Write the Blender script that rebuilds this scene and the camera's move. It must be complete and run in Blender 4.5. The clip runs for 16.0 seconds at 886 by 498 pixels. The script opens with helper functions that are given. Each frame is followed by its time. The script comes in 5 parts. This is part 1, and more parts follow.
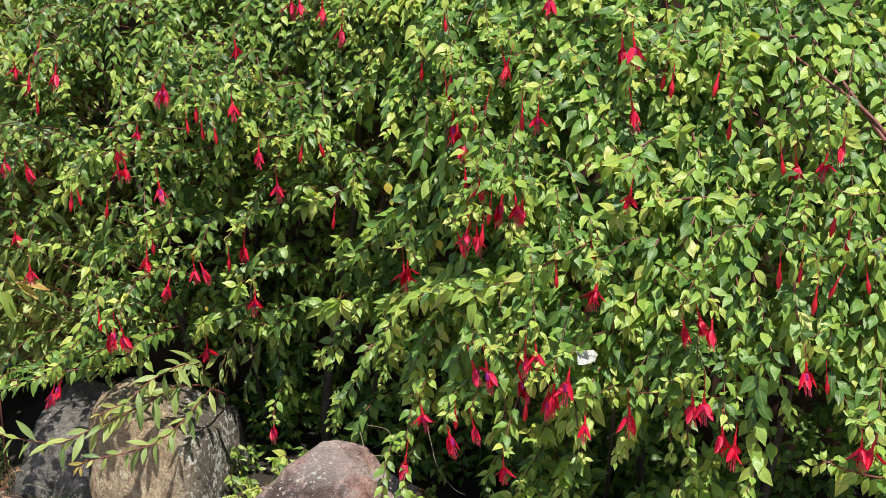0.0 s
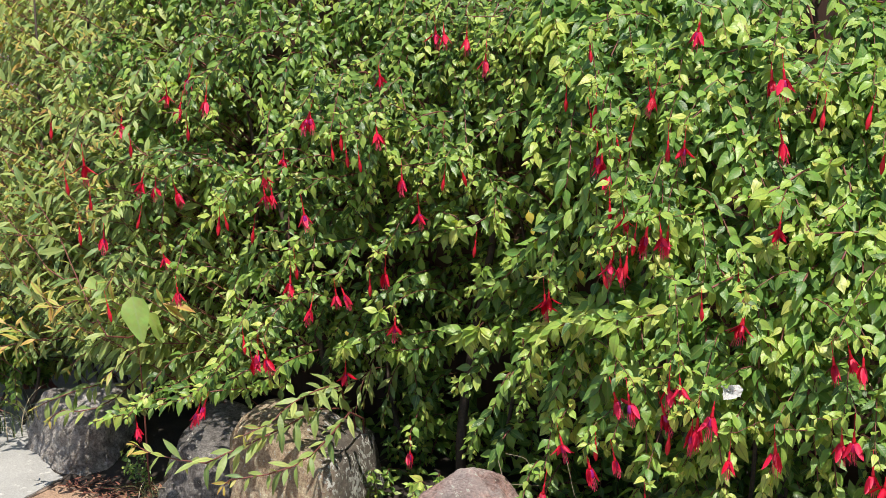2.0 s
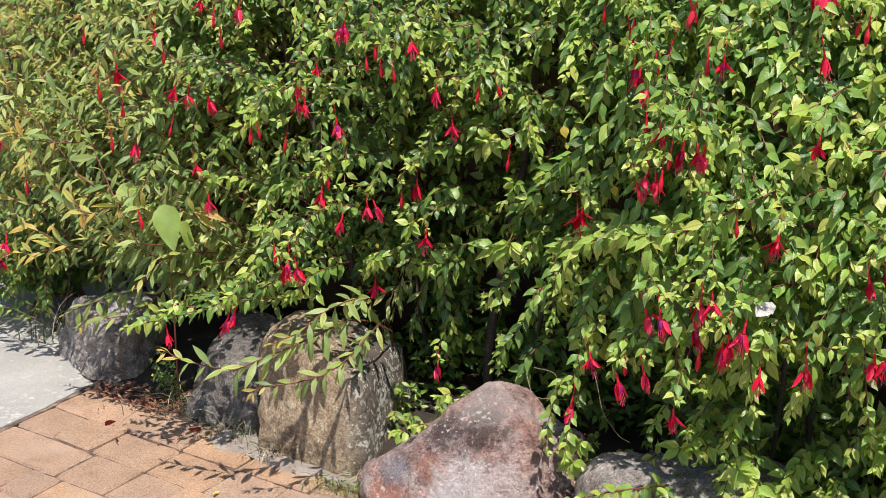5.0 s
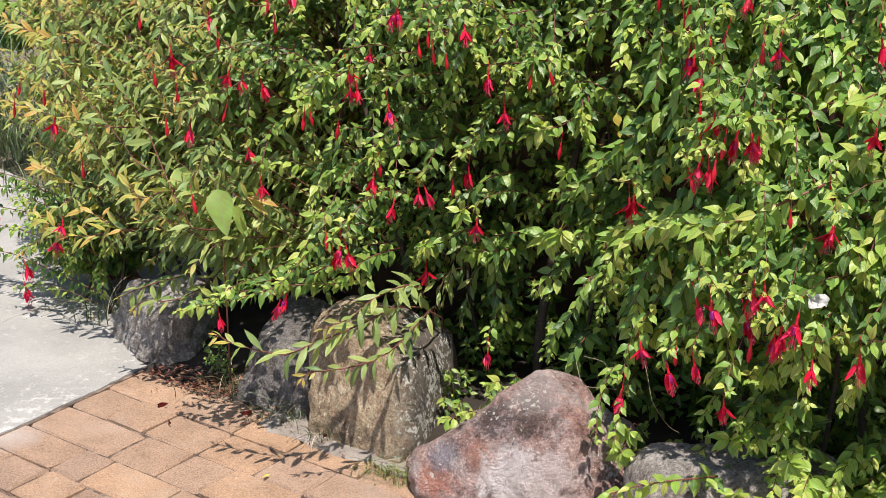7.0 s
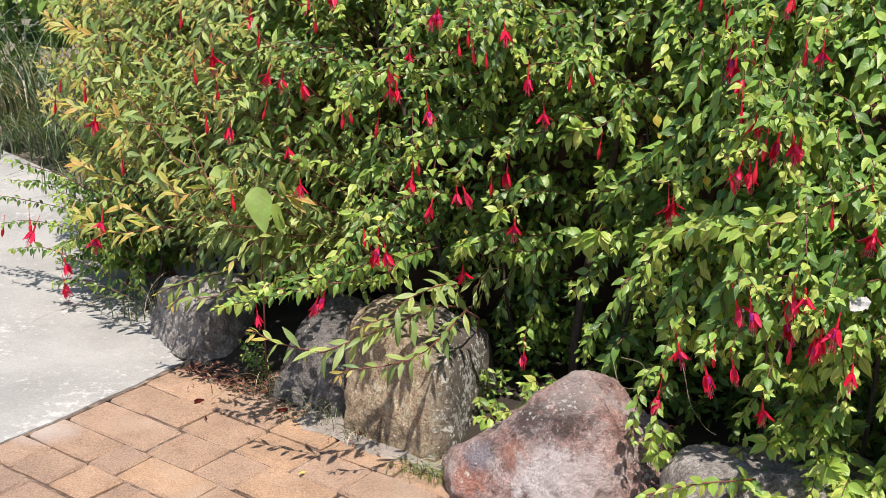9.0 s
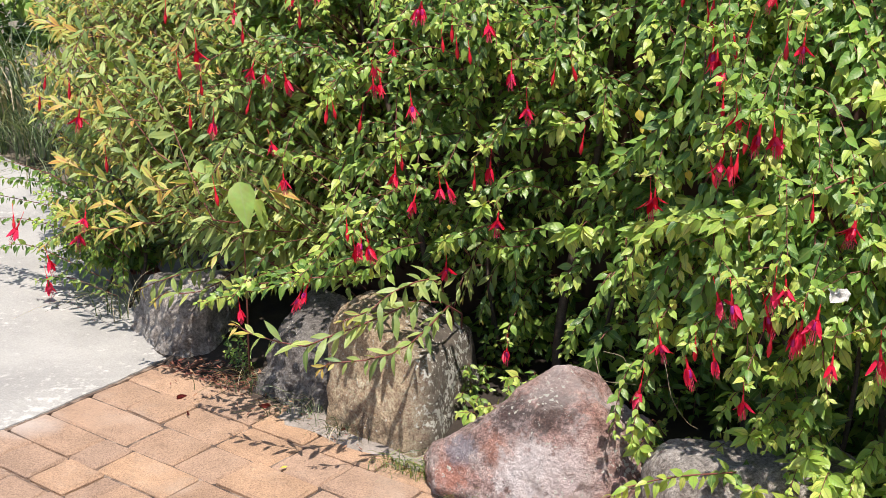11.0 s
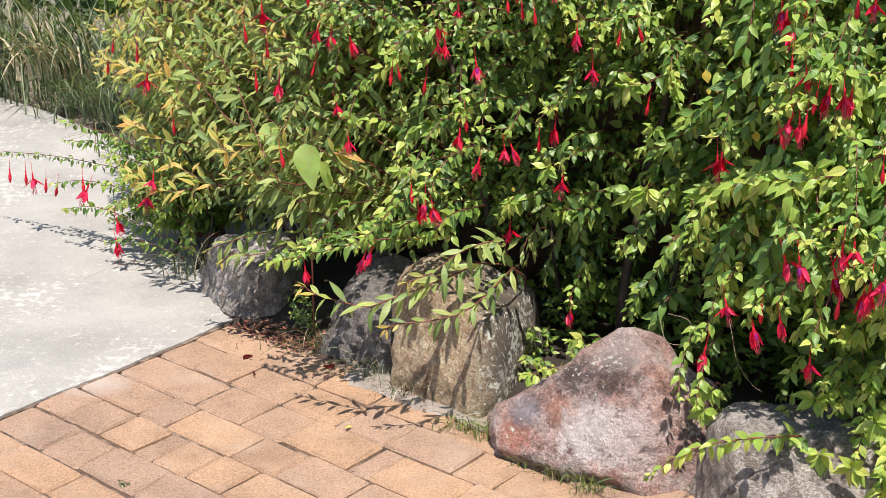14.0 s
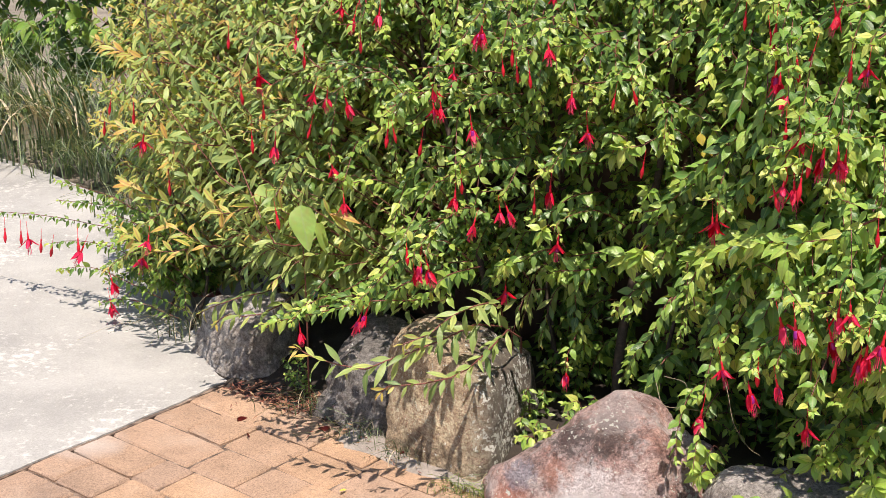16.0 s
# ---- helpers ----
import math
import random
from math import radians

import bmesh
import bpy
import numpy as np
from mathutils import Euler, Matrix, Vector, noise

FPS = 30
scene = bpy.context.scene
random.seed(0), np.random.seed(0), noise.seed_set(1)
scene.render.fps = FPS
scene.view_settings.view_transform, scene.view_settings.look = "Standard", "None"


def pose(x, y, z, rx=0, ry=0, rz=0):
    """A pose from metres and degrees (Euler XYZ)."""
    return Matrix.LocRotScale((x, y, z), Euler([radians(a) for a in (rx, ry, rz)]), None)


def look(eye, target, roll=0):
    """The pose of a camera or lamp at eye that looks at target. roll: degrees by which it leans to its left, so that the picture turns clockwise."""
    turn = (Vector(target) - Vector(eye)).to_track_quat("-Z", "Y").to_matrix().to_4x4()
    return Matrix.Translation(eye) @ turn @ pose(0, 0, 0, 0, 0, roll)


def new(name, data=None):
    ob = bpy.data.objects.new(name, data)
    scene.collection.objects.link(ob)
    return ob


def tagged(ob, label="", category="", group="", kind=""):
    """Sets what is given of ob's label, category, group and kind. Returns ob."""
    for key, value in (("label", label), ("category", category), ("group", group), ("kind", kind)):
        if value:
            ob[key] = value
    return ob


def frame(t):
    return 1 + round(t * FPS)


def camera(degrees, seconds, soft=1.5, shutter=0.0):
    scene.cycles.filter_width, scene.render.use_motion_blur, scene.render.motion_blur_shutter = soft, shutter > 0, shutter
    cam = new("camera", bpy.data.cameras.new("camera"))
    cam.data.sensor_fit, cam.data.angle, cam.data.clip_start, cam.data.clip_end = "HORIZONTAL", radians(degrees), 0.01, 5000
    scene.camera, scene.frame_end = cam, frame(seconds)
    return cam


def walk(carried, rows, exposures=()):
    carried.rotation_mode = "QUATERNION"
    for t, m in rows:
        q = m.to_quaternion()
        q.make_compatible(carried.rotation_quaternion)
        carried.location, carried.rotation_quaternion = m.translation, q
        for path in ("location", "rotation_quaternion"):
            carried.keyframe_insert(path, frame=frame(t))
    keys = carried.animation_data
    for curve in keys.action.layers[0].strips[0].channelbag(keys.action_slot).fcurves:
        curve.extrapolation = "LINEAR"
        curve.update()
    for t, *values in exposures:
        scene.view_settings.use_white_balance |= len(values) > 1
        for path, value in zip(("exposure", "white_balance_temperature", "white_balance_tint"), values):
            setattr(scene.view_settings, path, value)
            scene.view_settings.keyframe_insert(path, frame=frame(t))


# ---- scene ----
cam = camera(37.0, 16.0, soft=0.7)
PATH = [
    (0, (0.033, 0.048, 1.391), (0.469, 1.929, 0.872), 0.2),
    (0.5, (0.014, 0.046, 1.398), (0.368, 1.949, 0.895), -0.2),
    (1, (0.003, 0.039, 1.402), (0.313, 1.952, 0.906), -0.4),
    (1.5, (-0.006, 0.043, 1.403), (0.272, 1.963, 0.915), -0.4),
    (2, (-0.013, 0.049, 1.405), (0.248, 1.971, 0.92), -0.2),
    (2.5, (-0.03, 0.049, 1.387), (0.22, 1.965, 0.873), 0.0),
    (3, (-0.026, 0.048, 1.38), (0.209, 1.958, 0.836), 0.1),
    (3.5, (-0.029, 0.054, 1.372), (0.187, 1.962, 0.813), 0.4),
    (4, (-0.032, 0.053, 1.378), (0.186, 1.956, 0.804), 0.5),
    (4.2, (-0.03, 0.054, 1.374), (0.194, 1.956, 0.797), 0.6),
    (6.3, (-0.019, 0.056, 1.37), (0.158, 1.953, 0.762), 1.0),
    (6.5, (-0.018, 0.054, 1.372), (0.146, 1.952, 0.763), 0.9),
    (7, (-0.02, 0.056, 1.376), (0.119, 1.955, 0.763), 0.6),
    (7.5, (-0.034, 0.053, 1.366), (0.089, 1.954, 0.755), 0.6),
    (8, (-0.041, 0.052, 1.363), (0.059, 1.954, 0.751), 0.9),
    (8.5, (-0.032, 0.048, 1.368), (0.049, 1.951, 0.76), 0.8),
    (9, (-0.036, 0.051, 1.369), (0.057, 1.954, 0.76), 0.8),
    (9.2, (-0.027, 0.051, 1.373), (0.067, 1.952, 0.758), 0.7),
    (11.3, (-0.022, 0.034, 1.331), (0.088, 1.941, 0.738), 1.2),
    (11.5, (-0.025, 0.03, 1.329), (0.076, 1.937, 0.735), 1.2),
    (12, (-0.025, 0.037, 1.33), (0.035, 1.938, 0.713), 0.9),
    (12.5, (-0.03, 0.037, 1.326), (0.012, 1.937, 0.7), 0.7),
    (13, (-0.027, 0.036, 1.327), (0.005, 1.934, 0.696), 0.7),
    (13.5, (-0.029, 0.033, 1.326), (-0.006, 1.929, 0.689), 0.6),
    (14, (-0.027, 0.032, 1.328), (-0.011, 1.926, 0.685), 0.5),
    (14.5, (-0.031, 0.035, 1.33), (-0.014, 1.93, 0.691), 0.6),
    (15, (-0.036, 0.031, 1.333), (-0.009, 1.932, 0.714), 0.8),
    (15.5, (-0.034, 0.031, 1.33), (-0.002, 1.941, 0.735), 0.7),
    (16, (-0.028, 0.037, 1.336), (-0.005, 1.957, 0.776), 0.6),
]
walk(cam, [(t, look(eye, target, roll)) for t, eye, target, roll in PATH], [(0, 0.32, 6500, 10.5), (2.5, 0.33, 6500, 13), (4, 0.32, 6500, 15.5), (9, 0.35, 6500, 15.5), (11.5, 0.48, 6550, 16), (14.5, 0.46, 6650, 16), (16, 0.51, 6800, 18)])

# ---- light ----
world = bpy.data.worlds.new("sky")
scene.world = world
world.use_nodes = True
wn = world.node_tree
sky = wn.nodes.new("ShaderNodeTexSky")
sky.sky_type = "NISHITA"
sky.sun_disc = False
TO_SUN = Vector((0.07, -0.34, 1.0)).normalized()
sky.sun_elevation = math.asin(TO_SUN.z)
sky.sun_rotation = math.atan2(TO_SUN.x, TO_SUN.y)
wn.links.new(sky.outputs[0], wn.nodes["Background"].inputs[0])
wn.nodes["Background"].inputs[1].default_value = 0.11
sun = new("sun", bpy.data.lights.new("sun", "SUN"))
sun.data.energy = 5.0
sun.data.angle = radians(0.7)
sun.data.color = (1.0, 0.94, 0.84)
sun.matrix_world = look(TO_SUN * 20, (0, 0, 0))


# ---- materials ----
def material(name):
    m = bpy.data.materials.new(name)
    m.use_nodes = True
    t = m.node_tree
    return m, t.nodes, t.links, t.nodes["Principled BSDF"]


def ramp(n, stops):
    r = n.new("ShaderNodeValToRGB")
    e = r.color_ramp.elements
    while len(e) < len(stops):
        e.new(0.5)
    for k, (p, c) in zip(e, stops):
        k.position, k.color = p, (*c, 1)
    return r


def tex_noise(n, l, scale, detail=4, rough=0.6, vec=None):
    t = n.new("ShaderNodeTexNoise")
    t.inputs["Scale"].default_value, t.inputs["Detail"].default_value, t.inputs["Roughness"].default_value = scale, detail, rough
    if vec is not None:
        l.new(vec, t.inputs["Vector"])
    return t


def mixed(n, l, kind, fac, a, b):
    m = n.new("ShaderNodeMix")
    m.data_type, m.blend_type = "RGBA", kind
    for sock, v in ((m.inputs[0], fac), (m.inputs[6], a), (m.inputs[7], b)):
        if isinstance(v, (int, float)):
            sock.default_value = v
        elif isinstance(v, tuple):
            sock.default_value = (*v, 1)
        else:
            l.new(v, sock)
    return m.outputs[2]


def math_node(n, l, op, a, b=0.0):
    m = n.new("ShaderNodeMath")
    m.operation = op
    for sock, v in ((m.inputs[0], a), (m.inputs[1], b)):
        if isinstance(v, (int, float)):
            sock.default_value = v
        else:
            l.new(v, sock)
    return m.outputs[0]


def bump(n, l, p, height, strength, distance):
    b = n.new("ShaderNodeBump")
    b.inputs["Strength"].default_value, b.inputs["Distance"].default_value = strength, distance
    l.new(height, b.inputs["Height"])
    l.new(b.outputs[0], p.inputs["Normal"])


def world_pos(n):
    return n.new("ShaderNodeNewGeometry").outputs["Position"]


def piece_random(n, l):
    """One random number for each piece: by its object and by its island."""
    a = n.new("ShaderNodeObjectInfo").outputs["Random"]
    b = n.new("ShaderNodeNewGeometry").outputs["Random Per Island"]
    return math_node(n, l, "FRACT", math_node(n, l, "ADD", a, b))


def leaf_material(name, stops, rough=0.42, glow=0.3, rib=(0.22, 0.3, 0.08)):
    m, n, l, p = material(name)
    rnd = piece_random(n, l)
    col = ramp(n, stops)
    l.new(rnd, col.inputs[0])
    uv = n.new("ShaderNodeUVMap")
    sep = n.new("ShaderNodeSeparateXYZ")
    l.new(uv.outputs[0], sep.inputs[0])
    across = math_node(n, l, "ABSOLUTE", sep.outputs[1])
    midrib = math_node(n, l, "LESS_THAN", across, 0.022)
    blot = tex_noise(n, l, 60, 3, 0.6, world_pos(n))
    c = mixed(n, l, "OVERLAY", 0.25, col.outputs[0], blot.outputs[1])
    slant = math_node(n, l, "SUBTRACT", sep.outputs[0], math_node(n, l, "MULTIPLY", across, 0.9))
    ribs = math_node(n, l, "SINE", math_node(n, l, "MULTIPLY", slant, 46.0))
    veins = math_node(n, l, "GREATER_THAN", ribs, 0.9)
    c = mixed(n, l, "MIX", math_node(n, l, "MAXIMUM", math_node(n, l, "MULTIPLY", midrib, 0.55), math_node(n, l, "MULTIPLY", veins, 0.05)), c, rib)
    bump(n, l, p, ribs, 0.12, 0.0008)
    l.new(c, p.inputs["Base Color"])
    p.inputs["Roughness"].default_value = rough
    p.inputs["Specular IOR Level"].default_value = 0.5
    tr = n.new("ShaderNodeBsdfTranslucent")
    l.new(mixed(n, l, "MULTIPLY", 1.0, c, (1.5, 1.35, 0.5)), tr.inputs[0])
    ms = n.new("ShaderNodeMixShader")
    ms.inputs[0].default_value = glow
    l.new(p.outputs[0], ms.inputs[1])
    l.new(tr.outputs[0], ms.inputs[2])
    l.new(ms.outputs[0], n["Material Output"].inputs[0])
    return m


LEAF = leaf_material("fuchsia_leaf", [(0.0, (0.038, 0.092, 0.02)), (0.4, (0.098, 0.2, 0.037)), (0.75, (0.195, 0.325, 0.056)), (1.0, (0.33, 0.44, 0.085))], 0.4, 0.26)
LARGE_LEAF = leaf_material("large_fuchsia_leaf", [(0.0, (0.05, 0.122, 0.026)), (0.4, (0.118, 0.25, 0.046)), (0.75, (0.215, 0.375, 0.064)), (1.0, (0.33, 0.47, 0.088))], 0.46, 0.28)
FRESH = leaf_material("young_leaf", [(0.0, (0.23, 0.4, 0.065)), (0.5, (0.35, 0.5, 0.09)), (1.0, (0.52, 0.57, 0.135))], 0.42, 0.32)
LANCE = leaf_material("lance_leaf", [(0.0, (0.115, 0.205, 0.065)), (0.5, (0.29, 0.39, 0.115)), (1.0, (0.44, 0.5, 0.15))], 0.5, 0.3)
BLUSH = leaf_material("blushed_leaf", [(0.0, (0.27, 0.38, 0.08)), (0.65, (0.44, 0.44, 0.095)), (1.0, (0.54, 0.34, 0.08))], 0.5, 0.3, (0.4, 0.15, 0.08))
BROAD = leaf_material("broad_leaf", [(0.0, (0.28, 0.42, 0.1)), (1.0, (0.34, 0.48, 0.12))], 0.55, 0.4, (0.3, 0.4, 0.15))
YELLOW = leaf_material("yellowed_leaf", [(0.0, (0.7, 0.55, 0.07)), (1.0, (0.75, 0.62, 0.1))], 0.5, 0.3, (0.7, 0.6, 0.2))
GRASS = leaf_material("grass_blade", [(0.0, (0.018, 0.04, 0.02)), (0.55, (0.07, 0.12, 0.065)), (1.0, (0.4, 0.47, 0.32))], 0.5, 0.25)
STRAW = leaf_material("dry_blade", [(0.0, (0.42, 0.36, 0.25)), (1.0, (0.68, 0.6, 0.46))], 0.7, 0.2, (0.5, 0.4, 0.25))


def petal_material(name, a, b, glow=0.3):
    m, n, l, p = material(name)
    col = ramp(n, [(0.0, a), (1.0, b)])
    l.new(piece_random(n, l), col.inputs[0])
    streak = tex_noise(n, l, 220, 2, 0.5, world_pos(n))
    c = mixed(n, l, "SOFT_LIGHT", 0.5, col.outputs[0], streak.outputs[1])
    l.new(c, p.inputs["Base Color"])
    p.inputs["Roughness"].default_value = 0.45
    tr = n.new("ShaderNodeBsdfTranslucent")
    l.new(c, tr.inputs[0])
    ms = n.new("ShaderNodeMixShader")
    ms.inputs[0].default_value = glow
    l.new(p.outputs[0], ms.inputs[1])
    l.new(tr.outputs[0], ms.inputs[2])
    l.new(ms.outputs[0], n["Material Output"].inputs[0])
    return m


SEPAL = petal_material("crimson_sepal", (0.93, 0.022, 0.09), (0.98, 0.065, 0.2), 0.45)
TUBE = petal_material("red_tube", (0.68, 0.01, 0.03), (0.8, 0.02, 0.05), 0.3)
COROLLA = petal_material("purple_petal", (0.36, 0.02, 0.3), (0.6, 0.02, 0.16), 0.35)
STAMEN = petal_material("pink_stamen", (0.82, 0.05, 0.14), (0.85, 0.1, 0.2), 0.3)
DEAD = petal_material("withered_petal", (0.2, 0.02, 0.02), (0.35, 0.06, 0.05), 0.1)


def bark_material(name, a, b, rough=0.75):
    m, n, l, p = material(name)
    t = tex_noise(n, l, 140, 4, 0.7, world_pos(n))
    col = ramp(n, [(0.3, a), (0.7, b)])
    l.new(t.outputs[0], col.inputs[0])
    l.new(col.outputs[0], p.inputs["Base Color"])
    p.inputs["Roughness"].default_value = rough
    bump(n, l, p, t.outputs[0], 0.5, 0.002)
    return m


TWIG = bark_material("red_twig", (0.1, 0.032, 0.025), (0.24, 0.075, 0.055), 0.55)
BARK = bark_material("brown_bark", (0.035, 0.025, 0.018), (0.1, 0.07, 0.05))
PALE_TWIG = bark_material("pale_dry_twig", (0.2, 0.16, 0.1), (0.32, 0.26, 0.18))


def stone_material(name, low, mid, high, lichen=0.0, rust=None, scale=7.0, lichen_shade_side=None, chalk=None, patches=()):
    m, n, l, p = material(name)
    pos = world_pos(n)
    big = tex_noise(n, l, scale, 6, 0.62, pos)
    col = ramp(n, [(0.28, low), (0.5, mid), (0.72, high)])
    l.new(big.outputs[0], col.inputs[0])
    c = col.outputs[0]
    if rust:
        stain = tex_noise(n, l, scale * 0.8, 4, 0.6, math_offset(n, l, pos, (3.1, 1.7, 0.4)))
        k = ramp(n, [(0.5, (0, 0, 0)), (0.64, (1, 1, 1))])
        l.new(stain.outputs[0], k.inputs[0])
        c = mixed(n, l, "MIX", math_node(n, l, "MULTIPLY", k.outputs[0], 0.75), c, rust)
    grain = tex_noise(n, l, 160, 5, 0.75, pos)
    gr = ramp(n, [(0.3, (0.1, 0.1, 0.1)), (0.5, (0.5, 0.5, 0.5)), (0.7, (0.9, 0.9, 0.9))])
    l.new(grain.outputs[0], gr.inputs[0])
    c = mixed(n, l, "OVERLAY", 0.75, c, gr.outputs[0])
    mottle = tex_noise(n, l, 42, 6, 0.8, math_offset(n, l, pos, (7.0, 4.0, 2.0)))
    gr = ramp(n, [(0.36, (0.08, 0.08, 0.08)), (0.5, (0.5, 0.5, 0.5)), (0.64, (0.92, 0.92, 0.92))])
    l.new(mottle.outputs[0], gr.inputs[0])
    c = mixed(n, l, "OVERLAY", 0.5, c, gr.outputs[0])
    # dark weathered patches
    dirt = tex_noise(n, l, 17, 5, 0.7, math_offset(n, l, pos, (9.0, 2.0, 5.0)))
    k = ramp(n, [(0.5, (0, 0, 0)), (0.62, (1, 1, 1))])
    l.new(dirt.outputs[0], k.inputs[0])
    c = mixed(n, l, "MULTIPLY", math_node(n, l, "MULTIPLY", k.outputs[0], 0.6), c, (0.28, 0.24, 0.23))
    if chalk:
        scuff = tex_noise(n, l, 13, 6, 0.75, math_offset(n, l, pos, (6.0, 3.0, 8.0)))
        k = ramp(n, [(0.5, (0, 0, 0)), (0.62, (1, 1, 1))])
        l.new(scuff.outputs[0], k.inputs[0])
        c = mixed(n, l, "MIX", math_node(n, l, "MULTIPLY", k.outputs[0], 0.6), c, chalk)
    # tinted patches with ragged edges, rust among them, round spots of the stone
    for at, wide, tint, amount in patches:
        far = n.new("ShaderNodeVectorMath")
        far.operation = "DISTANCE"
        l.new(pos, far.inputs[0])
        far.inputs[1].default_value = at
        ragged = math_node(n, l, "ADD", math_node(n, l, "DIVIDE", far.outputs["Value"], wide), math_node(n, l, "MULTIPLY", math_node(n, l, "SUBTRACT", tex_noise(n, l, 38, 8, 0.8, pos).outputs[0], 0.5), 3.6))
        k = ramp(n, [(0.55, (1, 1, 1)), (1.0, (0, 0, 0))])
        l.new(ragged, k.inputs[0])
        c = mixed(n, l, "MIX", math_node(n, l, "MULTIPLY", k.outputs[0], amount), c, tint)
    if lichen:
        spots = tex_noise(n, l, 85, 3, 0.65, pos)
        where = tex_noise(n, l, 11, 4, 0.6, math_offset(n, l, pos, (1.0, 7.0, 2.0)))
        size = math_node(n, l, "MULTIPLY", math_node(n, l, "SUBTRACT", where.outputs[0], 0.62 - lichen), 1.6)
        if lichen_shade_side:
            sep = n.new("ShaderNodeSeparateXYZ")
            l.new(pos, sep.inputs[0])
            side = math_node(n, l, "MULTIPLY", math_node(n, l, "SUBTRACT", sep.outputs[0], lichen_shade_side), 14.0)
            side = math_node(n, l, "MINIMUM", math_node(n, l, "MAXIMUM", side, 0.0), 1.0)
            size = math_node(n, l, "MULTIPLY", size, side)
            # darkens the base on this side: lichen crust, with the face's shade painted in
            c = mixed(n, l, "MIX", math_node(n, l, "MULTIPLY", side, 0.8), c, (0.1, 0.095, 0.085))
        k2 = math_node(n, l, "GREATER_THAN", math_node(n, l, "ADD", spots.outputs[0], math_node(n, l, "MULTIPLY", size, 0.4)), 0.66)
        c = mixed(n, l, "MIX", math_node(n, l, "MULTIPLY", k2, 0.95), c, (0.72, 0.72, 0.64))
    l.new(c, p.inputs["Base Color"])
    p.inputs["Roughness"].default_value = 0.85
    rel = math_node(n, l, "ADD", grain.outputs[0], math_node(n, l, "MULTIPLY", dirt.outputs[0], 2.0))
    crack = tex_noise(n, l, 31, 7, 0.8, math_offset(n, l, pos, (2.0, 6.0, 1.0)))
    rel = math_node(n, l, "ADD", rel, math_node(n, l, "MULTIPLY", crack.outputs[0], 1.6))
    bump(n, l, p, rel, 0.95, 0.016)
    return m


def math_offset(n, l, vec, off):
    v = n.new("ShaderNodeVectorMath")
    v.operation = "ADD"
    l.new(vec, v.inputs[0])
    v.inputs[1].default_value = off
    return v.outputs[0]


def ground_material(name, stops, scale, rough=0.9, speck=None, relief=0.004, fine=220):
    m, n, l, p = material(name)
    pos = world_pos(n)
    big = tex_noise(n, l, scale, 6, 0.65, pos)
    col = ramp(n, stops)
    l.new(big.outputs[0], col.inputs[0])
    grain = tex_noise(n, l, fine, 4, 0.8, pos)
    c = mixed(n, l, "OVERLAY", 0.5, col.outputs[0], grain.outputs[0])
    if speck:
        s = tex_noise(n, l, 34, 5, 0.75, math_offset(n, l, pos, (4.0, 1.0, 3.0)))
        wide = tex_noise(n, l, 2.6, 3, 0.5, math_offset(n, l, pos, (2.0, 5.0, 1.0)))
        k = ramp(n, [(0.59, (0, 0, 0)), (0.69, (1, 1, 1))])
        l.new(math_node(n, l, "ADD", math_node(n, l, "MULTIPLY", s.outputs[0], 0.7), math_node(n, l, "MULTIPLY", wide.outputs[0], 0.38)), k.inputs[0])
        c = mixed(n, l, "MIX", math_node(n, l, "MULTIPLY", k.outputs[0], 0.8), c, speck)
    l.new(c, p.inputs["Base Color"])
    p.inputs["Roughness"].default_value = rough
    bump(n, l, p, grain.outputs[0], 0.5, relief)
    return m


SOIL = ground_material("dark_soil", [(0.3, (0.014, 0.011, 0.008)), (0.7, (0.045, 0.033, 0.024))], 14)
SAND = ground_material("joint_sand", [(0.38, (0.045, 0.032, 0.025)), (0.52, (0.15, 0.105, 0.078)), (0.66, (0.33, 0.26, 0.2))], 24)
EARTH = ground_material("rough_earth", [(0.3, (0.12, 0.1, 0.07)), (0.7, (0.25, 0.22, 0.17))], 3)
CONCRETE = ground_material("old_concrete", [(0.25, (0.245, 0.243, 0.228)), (0.5, (0.335, 0.332, 0.31)), (0.8, (0.44, 0.435, 0.405))], 2.6, 0.8, (0.6, 0.59, 0.55), 0.003)
MORTAR = ground_material("mortar_strip", [(0.3, (0.2, 0.175, 0.15)), (0.7, (0.36, 0.32, 0.28))], 18, 0.9, (0.4, 0.37, 0.33))


